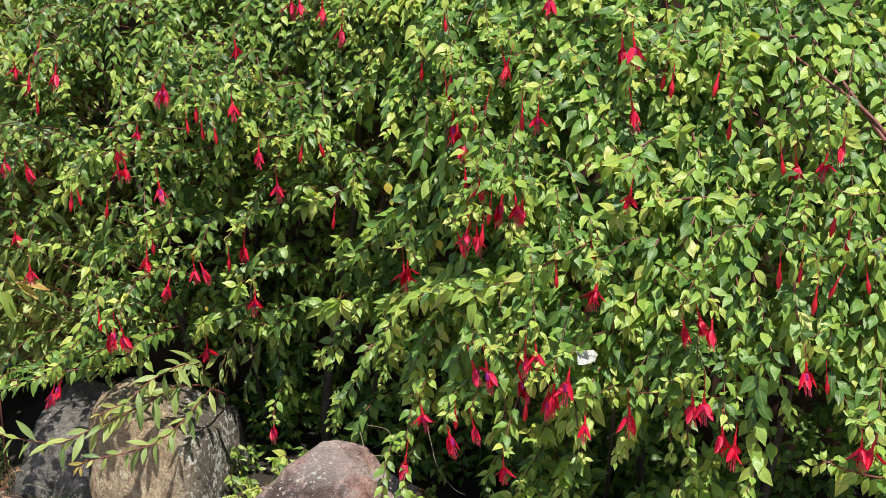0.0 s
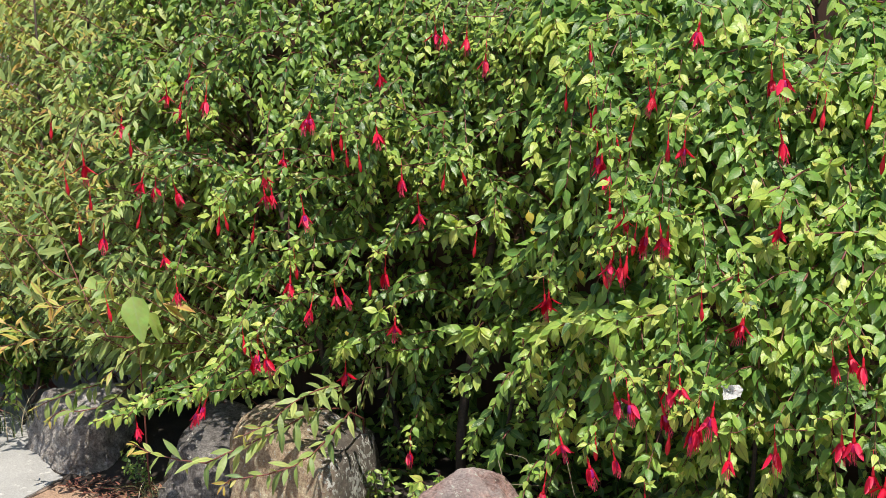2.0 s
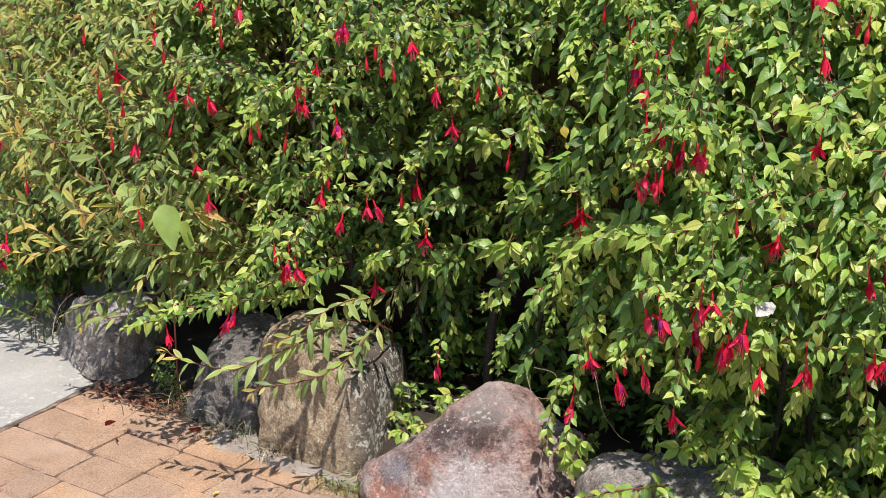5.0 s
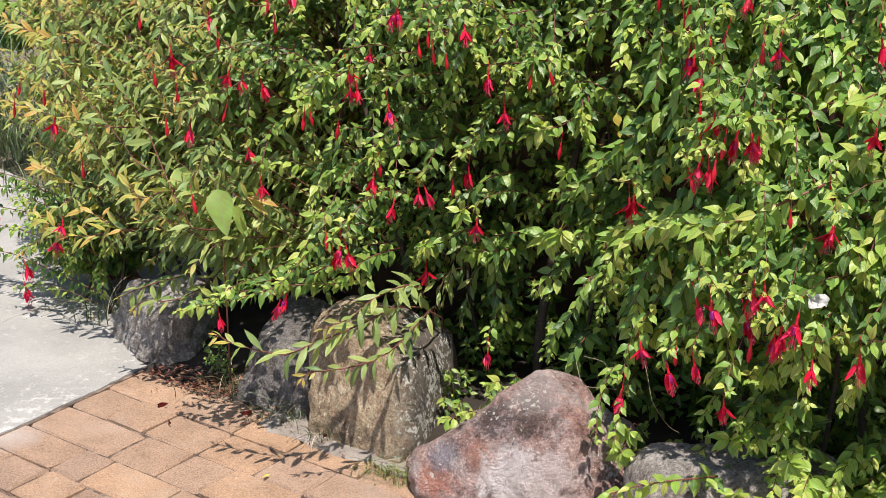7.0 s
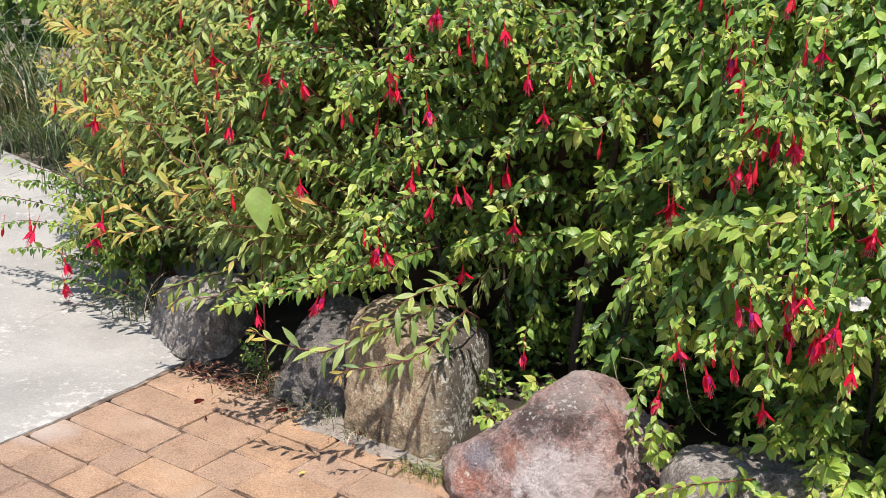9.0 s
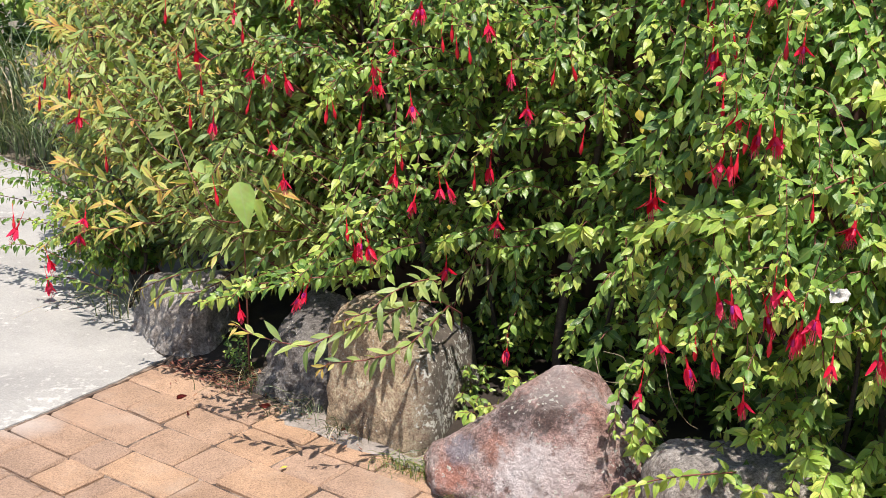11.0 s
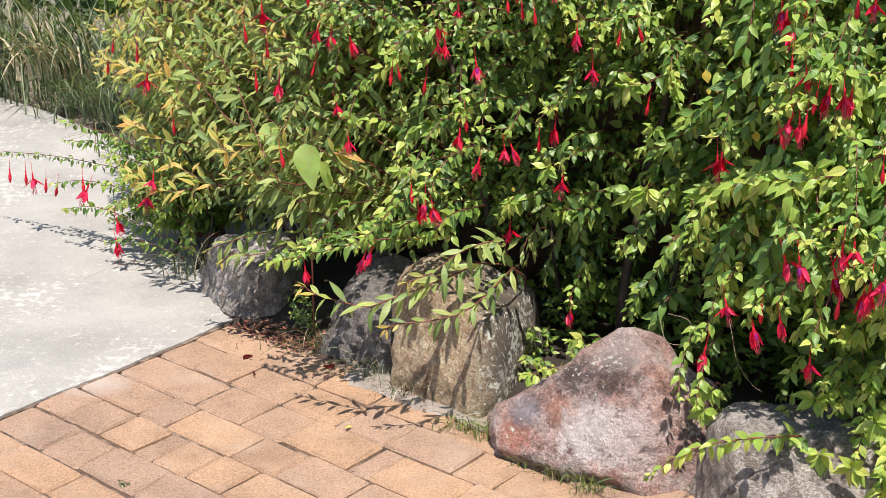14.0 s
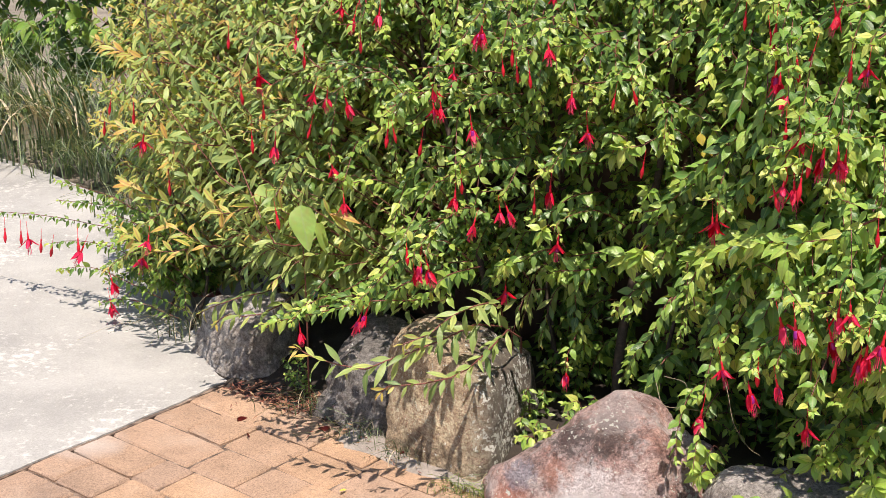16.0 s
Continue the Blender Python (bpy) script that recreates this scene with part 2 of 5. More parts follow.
def paver_material():
    m, n, l, p = material("terracotta_paver")
    pos = world_pos(n)
    col = ramp(n, [(0.0, (0.315, 0.217, 0.155)), (0.35, (0.375, 0.243, 0.154)), (0.7, (0.42, 0.268, 0.162)), (1.0, (0.34, 0.235, 0.17))])
    l.new(n.new("ShaderNodeObjectInfo").outputs["Random"], col.inputs[0])
    blotch = tex_noise(n, l, 9, 5, 0.6, pos)
    grain = tex_noise(n, l, 230, 5, 0.9, pos)
    c = mixed(n, l, "OVERLAY", 0.4, col.outputs[0], blotch.outputs[0])
    spk = ramp(n, [(0.34, (0.12, 0.12, 0.12)), (0.5, (0.5, 0.5, 0.5)), (0.68, (0.85, 0.85, 0.85))])
    l.new(grain.outputs[0], spk.inputs[0])
    c = mixed(n, l, "OVERLAY", 0.75, c, spk.outputs[0])
    dust = tex_noise(n, l, 5.5, 5, 0.65, math_offset(n, l, pos, (5.0, 2.0, 0.0)))
    k = ramp(n, [(0.52, (0, 0, 0)), (0.72, (1, 1, 1))])
    l.new(dust.outputs[0], k.inputs[0])
    c = mixed(n, l, "MIX", math_node(n, l, "MULTIPLY", k.outputs[0], 0.35), c, (0.4, 0.34, 0.28))
    grime = tex_noise(n, l, 4.2, 6, 0.7, math_offset(n, l, pos, (1.0, 8.0, 0.0)))
    k = ramp(n, [(0.52, (0, 0, 0)), (0.68, (1, 1, 1))])
    l.new(grime.outputs[0], k.inputs[0])
    c = mixed(n, l, "MULTIPLY", math_node(n, l, "MULTIPLY", k.outputs[0], 0.45), c, (0.55, 0.52, 0.52))
    # limed patch beside the concrete
    far = n.new("ShaderNodeVectorMath")
    far.operation = "DISTANCE"
    l.new(pos, far.inputs[0])
    far.inputs[1].default_value = (-0.83, 2.935, 0.0)
    ragged = math_node(n, l, "ADD", math_node(n, l, "DIVIDE", far.outputs["Value"], 0.1), math_node(n, l, "SUBTRACT", blotch.outputs[0], 0.5))
    k = ramp(n, [(0.3, (1, 1, 1)), (1.0, (0, 0, 0))])
    l.new(ragged, k.inputs[0])
    c = mixed(n, l, "MIX", math_node(n, l, "MULTIPLY", k.outputs[0], 0.6), c, (0.5, 0.46, 0.42))
    l.new(c, p.inputs["Base Color"])
    p.inputs["Roughness"].default_value = 0.85
    pits = tex_noise(n, l, 48, 4, 0.7, pos)
    bump(n, l, p, math_node(n, l, "ADD", grain.outputs[0], math_node(n, l, "MULTIPLY", pits.outputs[0], 2.4)), 0.75, 0.0028)
    return m


PAVER = paver_material()


def board_material():
    m, n, l, p = material("brown_stained_board")
    pos = world_pos(n)
    mp = n.new("ShaderNodeMapping")
    mp.inputs["Scale"].default_value = (60, 60, 3)
    l.new(pos, mp.inputs[0])
    grain = tex_noise(n, l, 1.0, 5, 0.7, mp.outputs[0])
    col = ramp(n, [(0.3, (0.05, 0.025, 0.017)), (0.7, (0.095, 0.046, 0.03))])
    l.new(grain.outputs[0], col.inputs[0])
    l.new(col.outputs[0], p.inputs["Base Color"])
    p.inputs["Roughness"].default_value = 0.7
    bump(n, l, p, grain.outputs[0], 0.4, 0.002)
    return m


BOARD = board_material()
POST = bark_material("orange_timber", (0.3, 0.15, 0.06), (0.42, 0.24, 0.11), 0.7)


# ---- builders ----
def thing(name, at, label, category, group="", kind=""):
    e = new(name)
    e.location = at
    e.empty_display_size = 0.05
    return tagged(e, label, category, group, kind)


def link_part(name, data, mat, parent=None, label="", kind=""):
    """One mesh object, given in world places, under a thing or a part."""
    if mat and not data.materials:
        data.materials.append(mat)
    ob = new(name, data)
    if parent is not None:
        ob.parent = parent
        ob.matrix_parent_inverse = Matrix.Translation(-Vector(parent.location))
    return tagged(ob, label, kind=kind)


def part(name, bm, mat, parent=None, label="", smooth=False, kind=""):
    me = bpy.data.meshes.new(name)
    bm.to_mesh(me)
    bm.free()
    if smooth:
        me.shade_smooth()
    return link_part(name, me, mat, parent, label, kind)


def mesh_from(name, verts, faces, uv=None, slots=None, mats=(), smooth=True):
    """A mesh from arrays of triangles or quads."""
    me = bpy.data.meshes.new(name)
    verts, faces = np.asarray(verts, np.float32), np.asarray(faces, np.int32)
    k = faces.shape[1]
    me.vertices.add(len(verts))
    me.vertices.foreach_set("co", verts.ravel())
    me.loops.add(faces.size)
    me.loops.foreach_set("vertex_index", faces.ravel())
    me.polygons.add(len(faces))
    me.polygons.foreach_set("loop_start", np.arange(0, faces.size, k, dtype=np.int32))
    me.polygons.foreach_set("loop_total", np.full(len(faces), k, np.int32))
    me.polygons.foreach_set("use_smooth", np.full(len(faces), smooth))
    for m in mats:
        me.materials.append(m)
    if slots is not None:
        me.polygons.foreach_set("material_index", np.asarray(slots, np.int32))
    if uv is not None:
        layer = me.uv_layers.new(name="UVMap")
        layer.data.foreach_set("uv", np.asarray(uv, np.float32)[faces.ravel()].ravel())
    me.update(calc_edges=True)
    return me


def unit(v):
    v = np.asarray(v, float)
    return v / (np.linalg.norm(v, axis=-1, keepdims=True) + 1e-9)


def leaf_template(widths, bend, fold, wave=0.0, teeth=0.0):
    """A leaf one long, along x, with its blade in x and y: stations from stalk to tip, folded on the midrib and bent down."""
    v, uv, f = [], [], []
    n = len(widths)
    for i, w in enumerate(widths):
        x = i / (n - 1)
        drop = -bend * x * x
        for s in (-1, 0, 1):
            tooth = teeth * w if (s and i % 2) else 0
            v.append((x, s * (w + tooth), drop + fold * w * abs(s) + wave * math.sin(9 * x + s) * abs(s) * w))
            uv.append((x, s * w))
    for i in range(n - 1):
        for s in (0, 1):
            a = 3 * i + s
            f += [(a, a + 3, a + 4), (a, a + 4, a + 1)]
    return np.array(v), np.array(uv), np.array(f)


OVATE = (0.011, 0.022, 0.135, 0.192, 0.202, 0.178, 0.125, 0.058, 0.002)
NARROW = (0.01, 0.035, 0.08, 0.1, 0.09, 0.055, 0.004)
HEART = (0.03, 0.25, 0.32, 0.32, 0.285, 0.235, 0.175, 0.1, 0.006)
TEMPLATES = {
    "ovate": [leaf_template(OVATE, b, fo, wv, 0.05) for b, fo, wv in ((0.15, 0.3, 0.2), (0.3, 0.22, 0.25), (0.5, 0.35, 0.15), (0.05, 0.25, 0.25), (0.25, 0.12, 0.2), (0.4, 0.5, 0.15))],
    "coarse": [leaf_template((0.02, 0.2, 0.18, 0.01), b, 0.4) for b in (0.15, 0.4)],
    "lance": [leaf_template(NARROW, b, fo, wv) for b, fo, wv in ((0.1, 0.3, 0.1), (0.3, 0.25, 0.2), (0.5, 0.4, 0.1))],
    "heart": [leaf_template(HEART, b, fo, wv, 0.04) for b, fo, wv in ((0.15, 0.2, 0.1), (0.25, 0.15, 0.15))],
}
OUT = np.array((-0.514, -0.857, 0.0))
rng = np.random.default_rng(7)


class Plant:
    """Gathers leaves and twigs of one plant, then links them as its parts."""

    def __init__(self, ob, leaf, mats):
        self.ob, self.leaf, self.mats = ob, leaf, mats
        self.rows, self.tubes, self.wide = [], [], 1.0

    def add_leaf(self, at, way, normal, size, slot=0, broad=1.0):
        way = unit(way)
        normal = np.asarray(normal, float)
        normal = unit(normal - way * (normal @ way))
        self.rows.append((at, way, normal, size, slot, broad))

    def shoot(self, pts, size, gap=0.026, radius=0.0014, fresh=0.22, bare=0.15, paired=True, droop=0.5, spread=0.85, face=0.6, flat=False):
        """A leafy shoot along smooth points, from its base to its tip."""
        pts = smooth_line(pts, 10)
        self.tubes.append((pts, radius))
        seg = np.linalg.norm(np.diff(pts, axis=0), axis=1)
        run = np.r_[0, np.cumsum(seg)]
        total = run[-1]
        k, turn = 0, rng.uniform(0, 6.28)
        d = total * bare + rng.uniform(0, gap)
        while d < total:
            at = np.array([np.interp(d, run, pts[:, j]) for j in range(3)])
            i = min(len(seg) - 1, int(np.searchsorted(run, d)) - 1)
            t = unit(pts[i + 1] - pts[i])
            a = unit(np.cross(t, (0, 0, 1) if abs(t[2]) < 0.95 else OUT))
            b = np.cross(a, t)
            near_tip = 1 - d / total
            grow = min(1.0, 0.45 + near_tip * 3.2)
            young = near_tip < fresh * rng.uniform(0.5, 1.3)
            turn = rng.normal(0, 0.3) if flat else turn + (1.57 + rng.normal(0, 0.2) if paired else 2.4)
            for side in ((1, -1) if paired else (1,)):
                lat = (a * math.cos(turn) + b * math.sin(turn)) * side
                way = 0.45 * t + spread * lat + np.array((0, 0, -droop)) + 0.35 * OUT + rng.normal(0, 0.14, 3)
                nrm = np.array((0, 0, 0.95)) + face * OUT + rng.normal(0, 0.32, 3)
                self.add_leaf(at, way, nrm, size * grow * rng.uniform(0.75, 1.2), 1 if young else 0, self.wide * rng.uniform(0.85, 1.15))
            d += gap * rng.uniform(0.8, 1.2) * (0.5 + 0.5 * grow)
            k += 1
        for q in range(3 if paired else 2):
            way = unit(pts[-1] - pts[-3]) + rng.normal(0, 0.5, 3)
            self.add_leaf(pts[-1], way, np.array((0, 0, 0.7)) + OUT * 0.6, size * 0.4 * rng.uniform(0.8, 1.2), 1)

    def finish(self, singles=200, box=None, stem_parts=()):
        """The leaves that stand out most become parts; the rest is one foliage mesh."""
        at = np.array([r[0] for r in self.rows])
        order = np.argsort(-(at @ OUT))
        chosen = []
        for i in order:
            if len(chosen) >= singles:
                break
            p = at[i]
            if box is None or (box[0] < p[0] < box[1] and box[2] < p[2] < box[3]):
                chosen.append(int(i))
        picked = set(chosen)
        kinds = TEMPLATES[self.leaf]
        meshes = {}
        for i in chosen:
            p, way, nrm, size, slot, broad = self.rows[i]
            key = (i % len(kinds), slot)
            if key not in meshes:
                v, uv, f = kinds[key[0]]
                meshes[key] = mesh_from("leaf", v, f, uv, None, (self.mats[slot],))
            side = np.cross(nrm, way)
            m = Matrix([[way[j] * size, side[j] * size * broad, nrm[j] * size, p[j]] for j in range(3)] + [[0, 0, 0, 1]])
            ob = link_part("leaf", meshes[key], None, self.ob)
            ob.matrix_basis = m
        V, U, F, S, base = [], [], [], [], 0
        for k, (v, uv, f) in enumerate(kinds):
            idx = [i for i in range(len(self.rows)) if i % len(kinds) == k and i not in picked]
            if not idx:
                continue
            rows = [self.rows[i] for i in idx]
            p = np.array([r[0] for r in rows])
            way = np.array([r[1] for r in rows])
            nrm = np.array([r[2] for r in rows])
            size = np.array([r[3] for r in rows])[:, None, None]
            slot = np.array([r[4] for r in rows])
            broad = np.array([r[5] for r in rows])[:, None, None]
            side = np.cross(nrm, way)
            w = p[:, None, :] + size * (v[None, :, 0:1] * way[:, None, :] + broad * v[None, :, 1:2] * side[:, None, :] + v[None, :, 2:3] * nrm[:, None, :])
            V.append(w.reshape(-1, 3))
            U.append(np.tile(uv, (len(rows), 1)))
            F.append((f[None] + (np.arange(len(rows)) * len(v))[:, None, None]).reshape(-1, 3) + base)
            S.append(np.repeat(slot, len(f)))
            base += len(rows) * len(v)
        if V:
            me = mesh_from("foliage", np.concatenate(V), np.concatenate(F), np.concatenate(U), np.concatenate(S), self.mats)
            link_part("foliage", me, None, self.ob, kind="stuff")
        if self.tubes:
            link_part("branchwork", tube_mesh("branchwork", self.tubes, 4), TWIG, self.ob, "thin reddish-brown twigs", "stuff")


def smooth_line(pts, n):
    """A smooth line of n points through the given ones."""
    pts = np.asarray(pts, float)
    if len(pts) == 2:
        return pts[0] + (pts[1] - pts[0]) * np.linspace(0, 1, n)[:, None]
    q = np.vstack([2 * pts[0] - pts[1], pts, 2 * pts[-1] - pts[-2]])
    out = []
    for u in np.linspace(0, len(pts) - 1 - 1e-6, n):
        i, f = int(u), u - int(u)
        a, b, c, d = q[i], q[i + 1], q[i + 2], q[i + 3]
        out.append(0.5 * (2 * b + (c - a) * f + (2 * a - 5 * b + 4 * c - d) * f * f + (3 * b - a - 3 * c + d) * f ** 3))
    return np.array(out)


def tube_mesh(name, tubes, sides=6, taper=0.45):
    """Tapered round stems along lines, in one mesh."""
    V, F, base = [], [], 0
    ring = np.arange(sides) * 2 * math.pi / sides
    for pts, radius in tubes:
        n = len(pts)
        tan = unit(np.gradient(pts, axis=0))
        a = unit(np.cross(tan, (0.31, 0.12, 0.94)))
        b = np.cross(tan, a)
        r = radius * np.linspace(1, taper, n)[:, None, None]
        v = pts[:, None, :] + r * (np.cos(ring)[None, :, None] * a[:, None, :] + np.sin(ring)[None, :, None] * b[:, None, :])
        V.append(v.reshape(-1, 3))
        i = np.arange(n - 1)[:, None] * sides
        j = np.arange(sides)[None, :]
        k = (j + 1) % sides
        F.append(np.stack([i + j, i + k, i + sides + k, i + sides + j], -1).reshape(-1, 4) + base)
        base += n * sides
    return mesh_from(name, np.concatenate(V), np.concatenate(F))


def front(x, z):
    """How far out the hedge's leafy face stands: y + 0.6 x on it."""
    c = 2.95 + 0.13 * math.exp(-((x - 0.42) / 0.24) ** 2 - ((z - 0.56) / 0.28) ** 2)
    c -= 0.08 * min(1, max(0, (x - 0.6) / 0.25))
    k = min(1, max(0, (x - 0.46) / 0.24))
    c -= 0.2 * k * k * (3 - 2 * k)        # the large fuchsia stands out before its neighbour
    c += 1.3 * max(0, -0.72 - x)
    c += 0.12 * min(1, max(0, (0.36 - z) / 0.25)) * min(1, max(0, (x - 0.1) / 0.2)) * (1 - 0.8 * math.exp(-((x - 0.57) / 0.12) ** 2))
    c -= 0.12 * math.exp(-((x + 0.2) / 0.28) ** 2 - ((z - 0.36) / 0.14) ** 2)
    c += 0.4 * math.exp(-((x - 0.25) / 0.18) ** 2 - ((z - 0.2) / 0.22) ** 2)
    c += 0.055 * math.sin(11 * x + 2.2 * math.sin(6 * z) + 0.7) * math.sin(10 * z + 1.6 * math.sin(7 * x))
    return c + 0.35 * (z - 0.45) + 0.15 * max(0, z - 0.9) + 0.4 * max(0, z - 0.85)


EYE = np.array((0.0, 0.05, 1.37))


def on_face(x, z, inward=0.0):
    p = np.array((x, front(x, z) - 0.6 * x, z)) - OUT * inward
    k = min(1, max(0, (-0.42 - x) / 0.2))        # hedge's end moved off the paving along sight lines, to fit the camera's view
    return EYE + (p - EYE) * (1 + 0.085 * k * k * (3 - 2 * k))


# ---- the ground ----
CORNER = Vector((-0.564, 3.314, 0))
ALONG = Vector((0.766, -0.643, 0))      # along the courses of the paving
ACROSS = Vector((0.643, 0.766, 0))      # from course to course, away from the camera


def on_paving(v, p, z=0.0):
    w = CORNER + ALONG * v + ACROSS * p
    return Vector((w.x, w.y, z))


def sheet(name, outline, z, thick, mat, label, category, rough_edge=0.0, step=0.06, seed=1):
    """A slab with the given outline, its edges broken a little."""
    r = random.Random(seed)
    pts = []
    for (ax, ay), (bx, by) in zip(outline, outline[1:] + outline[:1]):
        n = max(1, int(math.hypot(bx - ax, by - ay) / step)) if rough_edge else 1
        n = min(n, 90)
        for i in range(n):
            f = i / n
            pts.append((ax + (bx - ax) * f + r.uniform(-rough_edge, rough_edge), ay + (by - ay) * f + r.uniform(-rough_edge, rough_edge)))
    bm = bmesh.new()
    face = bm.faces.new([bm.verts.new((x, y, z)) for x, y in pts])
    face.normal_update()
    if face.normal.z < 0:
        face.normal_flip()
    low = bmesh.ops.extrude_face_region(bm, geom=[face])
    bmesh.ops.translate(bm, verts=[g for g in low["geom"] if isinstance(g, bmesh.types.BMVert)], vec=(0, 0, -thick))
    bmesh.ops.recalc_face_normals(bm, faces=bm.faces)
    bmesh.ops.triangulate(bm, faces=bm.faces)
    ob = part(name, bm, mat)
    return tagged(ob, label, category, kind="structure")


bm = bmesh.new()
bmesh.ops.create_circle(bm, cap_ends=True, segments=48, radius=400)
bmesh.ops.translate(bm, verts=bm.verts, vec=(0, 0, -0.09))
tagged(part("ground", bm, EARTH), "bare brown earth around the garden bed", "ground", kind="structure")


def edge_v(p):
    """Where the concrete ends, along the courses."""
    return float(np.interp(-p, (-0.1, 0.0, 0.235, 0.366, 0.5, 0.6, 0.72, 1.2, 5.6), (-0.02, -0.012, 0.011, 0.02, 0.027, 0.024, 0.032, 0.06, 0.33)))


def edge_at(p):
    """The slab's broken lip: chips on two scales."""
    chip = 0.006 * noise.noise((p * 9, 3.3, 0)) + 0.0035 * noise.noise((p * 41, 7.1, 0)) + 0.002 * noise.noise((p * 120, 1.1, 0))
    w = on_paving(edge_v(p) + chip - 0.001, p)
    return (w.x, w.y)


sheet("pavement", [edge_at(0.02 - 0.006 * i) for i in range(210)] + [edge_at(-3.0), edge_at(-5.6), (-9, -1.2), (-9, 8.5), (-3.2, 7.9),
                   (-2.1, 6.15), (-1.69, 5.75), (-1.24, 5.19), (-0.98, 4.7), (-0.8, 4.1), (-0.66, 3.6)], 0.003, 0.08, CONCRETE,
      "pale grey weathered concrete slab with white splotches", "concrete")

# sand under and between the pavers
bed = [on_paving(edge_v(-0.1 * i) + 0.01, -0.1 * i) for i in range(-1, 56)] + [on_paving(4.7, -5.5), on_paving(4.7, 0.16)]
sheet("paving_bed", [(q.x, q.y) for q in bed], -0.0085, 0.05, SAND, "sandy joints under the brick paving", "sand")

# dark dirt in the crack along the concrete
crack = [on_paving(edge_v(-0.05 * i) - 0.008, -0.05 * i) for i in range(-1, 112)] + [on_paving(edge_v(-0.05 * i) + 0.009, -0.05 * i) for i in range(111, -2, -1)]
sheet("edge_joint", [(q.x, q.y) for q in crack], -0.001, 0.02, SAND, "sandy dirt in the crack beside the concrete", "soil")

# the soil of the bed
bm = bmesh.new()
grid = {}
for i in range(58):
    for j in range(36):
        v, p = -0.1 + i * 0.06, -0.03 + j * 0.06
        v -= 0.25 * max(0, p) * (i < 20) * (1 - i / 20)
        w = on_paving(v, p)
        h = -0.02 + 0.07 * min(1, (p + 0.03) / 0.25) + 0.03 * noise.noise((w.x * 5, w.y * 5, 0)) + 0.012 * noise.noise((w.x * 23, w.y * 23, 2))
        grid[i, j] = bm.verts.new((w.x, w.y, h if j else -0.03))
for i in range(57):
    for j in range(35):
        bm.faces.new((grid[i, j], grid[i + 1, j], grid[i + 1, j + 1], grid[i, j + 1]))
tagged(part("garden_soil", bm, SOIL, smooth=True), "dark soil of the planting bed", "soil", kind="structure")

# strip of mortar at the foot of the stones
bm = bmesh.new()
rows = []
for i in range(40):
    v = 0.47 + i * 0.021
    out = 0.01 + 0.03 * noise.noise((v * 9, 1.5, 0)) + (0.055 if 0.5 < v < 0.8 else 0.03 if v < 0.98 else 0.0)
    rows.append([bm.verts.new(on_paving(v, pp, zz)) for pp, zz in ((-0.02 - out, 0.001), (-0.01 - out * 0.7, 0.008 + 0.004 * noise.noise((v * 30, 0, 0))), (0.03, 0.012), (0.1, -0.02))])
for r0, r1 in zip(rows, rows[1:]):
    for k in range(3):
        bm.faces.new((r0[k], r1[k], r1[k + 1], r0[k + 1]))
tagged(part("trim", bm, MORTAR, smooth=True), "rough grey mortar strip along the boulders", "mortar", kind="structure")


# ---- boulders ----
def boulder(name_label, at, half, turn, cuts, mat, seed, rough=0.03):
    """A broken stone: a ball stretched, cut flat by planes, then weathered."""
    bm = bmesh.new()
    bmesh.ops.create_icosphere(bm, subdivisions=6, radius=1.0)
    planes = [(Vector(nv).normalized(), dist) for nv, dist in cuts]
    # chips knocked off its edges and corners
    chip = random.Random(seed * 17 + 3)
    body = []
    for k in range(500):
        d = Vector((chip.gauss(0, 1), chip.gauss(0, 1), chip.gauss(0, 1))).normalized()
        body.append(d * min([dist / d.dot(nv) for nv, dist in planes if d.dot(nv) > 0.02] + [1.15]))
    for k in range(22):
        d = Vector((chip.gauss(0, 1), chip.gauss(0, 1), abs(chip.gauss(0, 1)) + 0.1)).normalized()
        planes.append((d, max(q.dot(d) for q in body) * chip.uniform(0.955, 0.99)))
    off = Vector((seed * 3.7, seed * 1.3, seed * 2.1))
    for v in bm.verts:
        d = v.co.normalized()
        near = 1.15 ** -48 + sum((d.dot(nv) / dist) ** 48 for nv, dist in planes if d.dot(nv) > 0)
        q = d * near ** (-1 / 48)
        q = q + q.normalized() * (noise.fractal(q * 1.6 + off, 1.0, 2.0, 5) * rough * 2.2 + noise.fractal(q * 6 + off, 0.8, 2.1, 5) * rough * 1.1 + noise.ridged_multi_fractal(q * 9 + off, 0.9, 2.1, 4, 1.0, 2.0) * 0.006)
        crag = noise.noise(q * 3.1 + off)
        q = q + q.normalized() * rough * (0.9 - 2.2 * abs(crag)) * 0.5
        v.co = Vector((q.x * half[0], q.y * half[1], q.z * half[2]))
    me_rot = Matrix.Rotation(radians(turn), 4, "Z")
    bmesh.ops.transform(bm, matrix=Matrix.Translation(at) @ me_rot, verts=bm.verts)
    ob = part("boulder", bm, mat, smooth=True)
    return tagged(ob, name_label, "boulder", "boulders edging the bed")


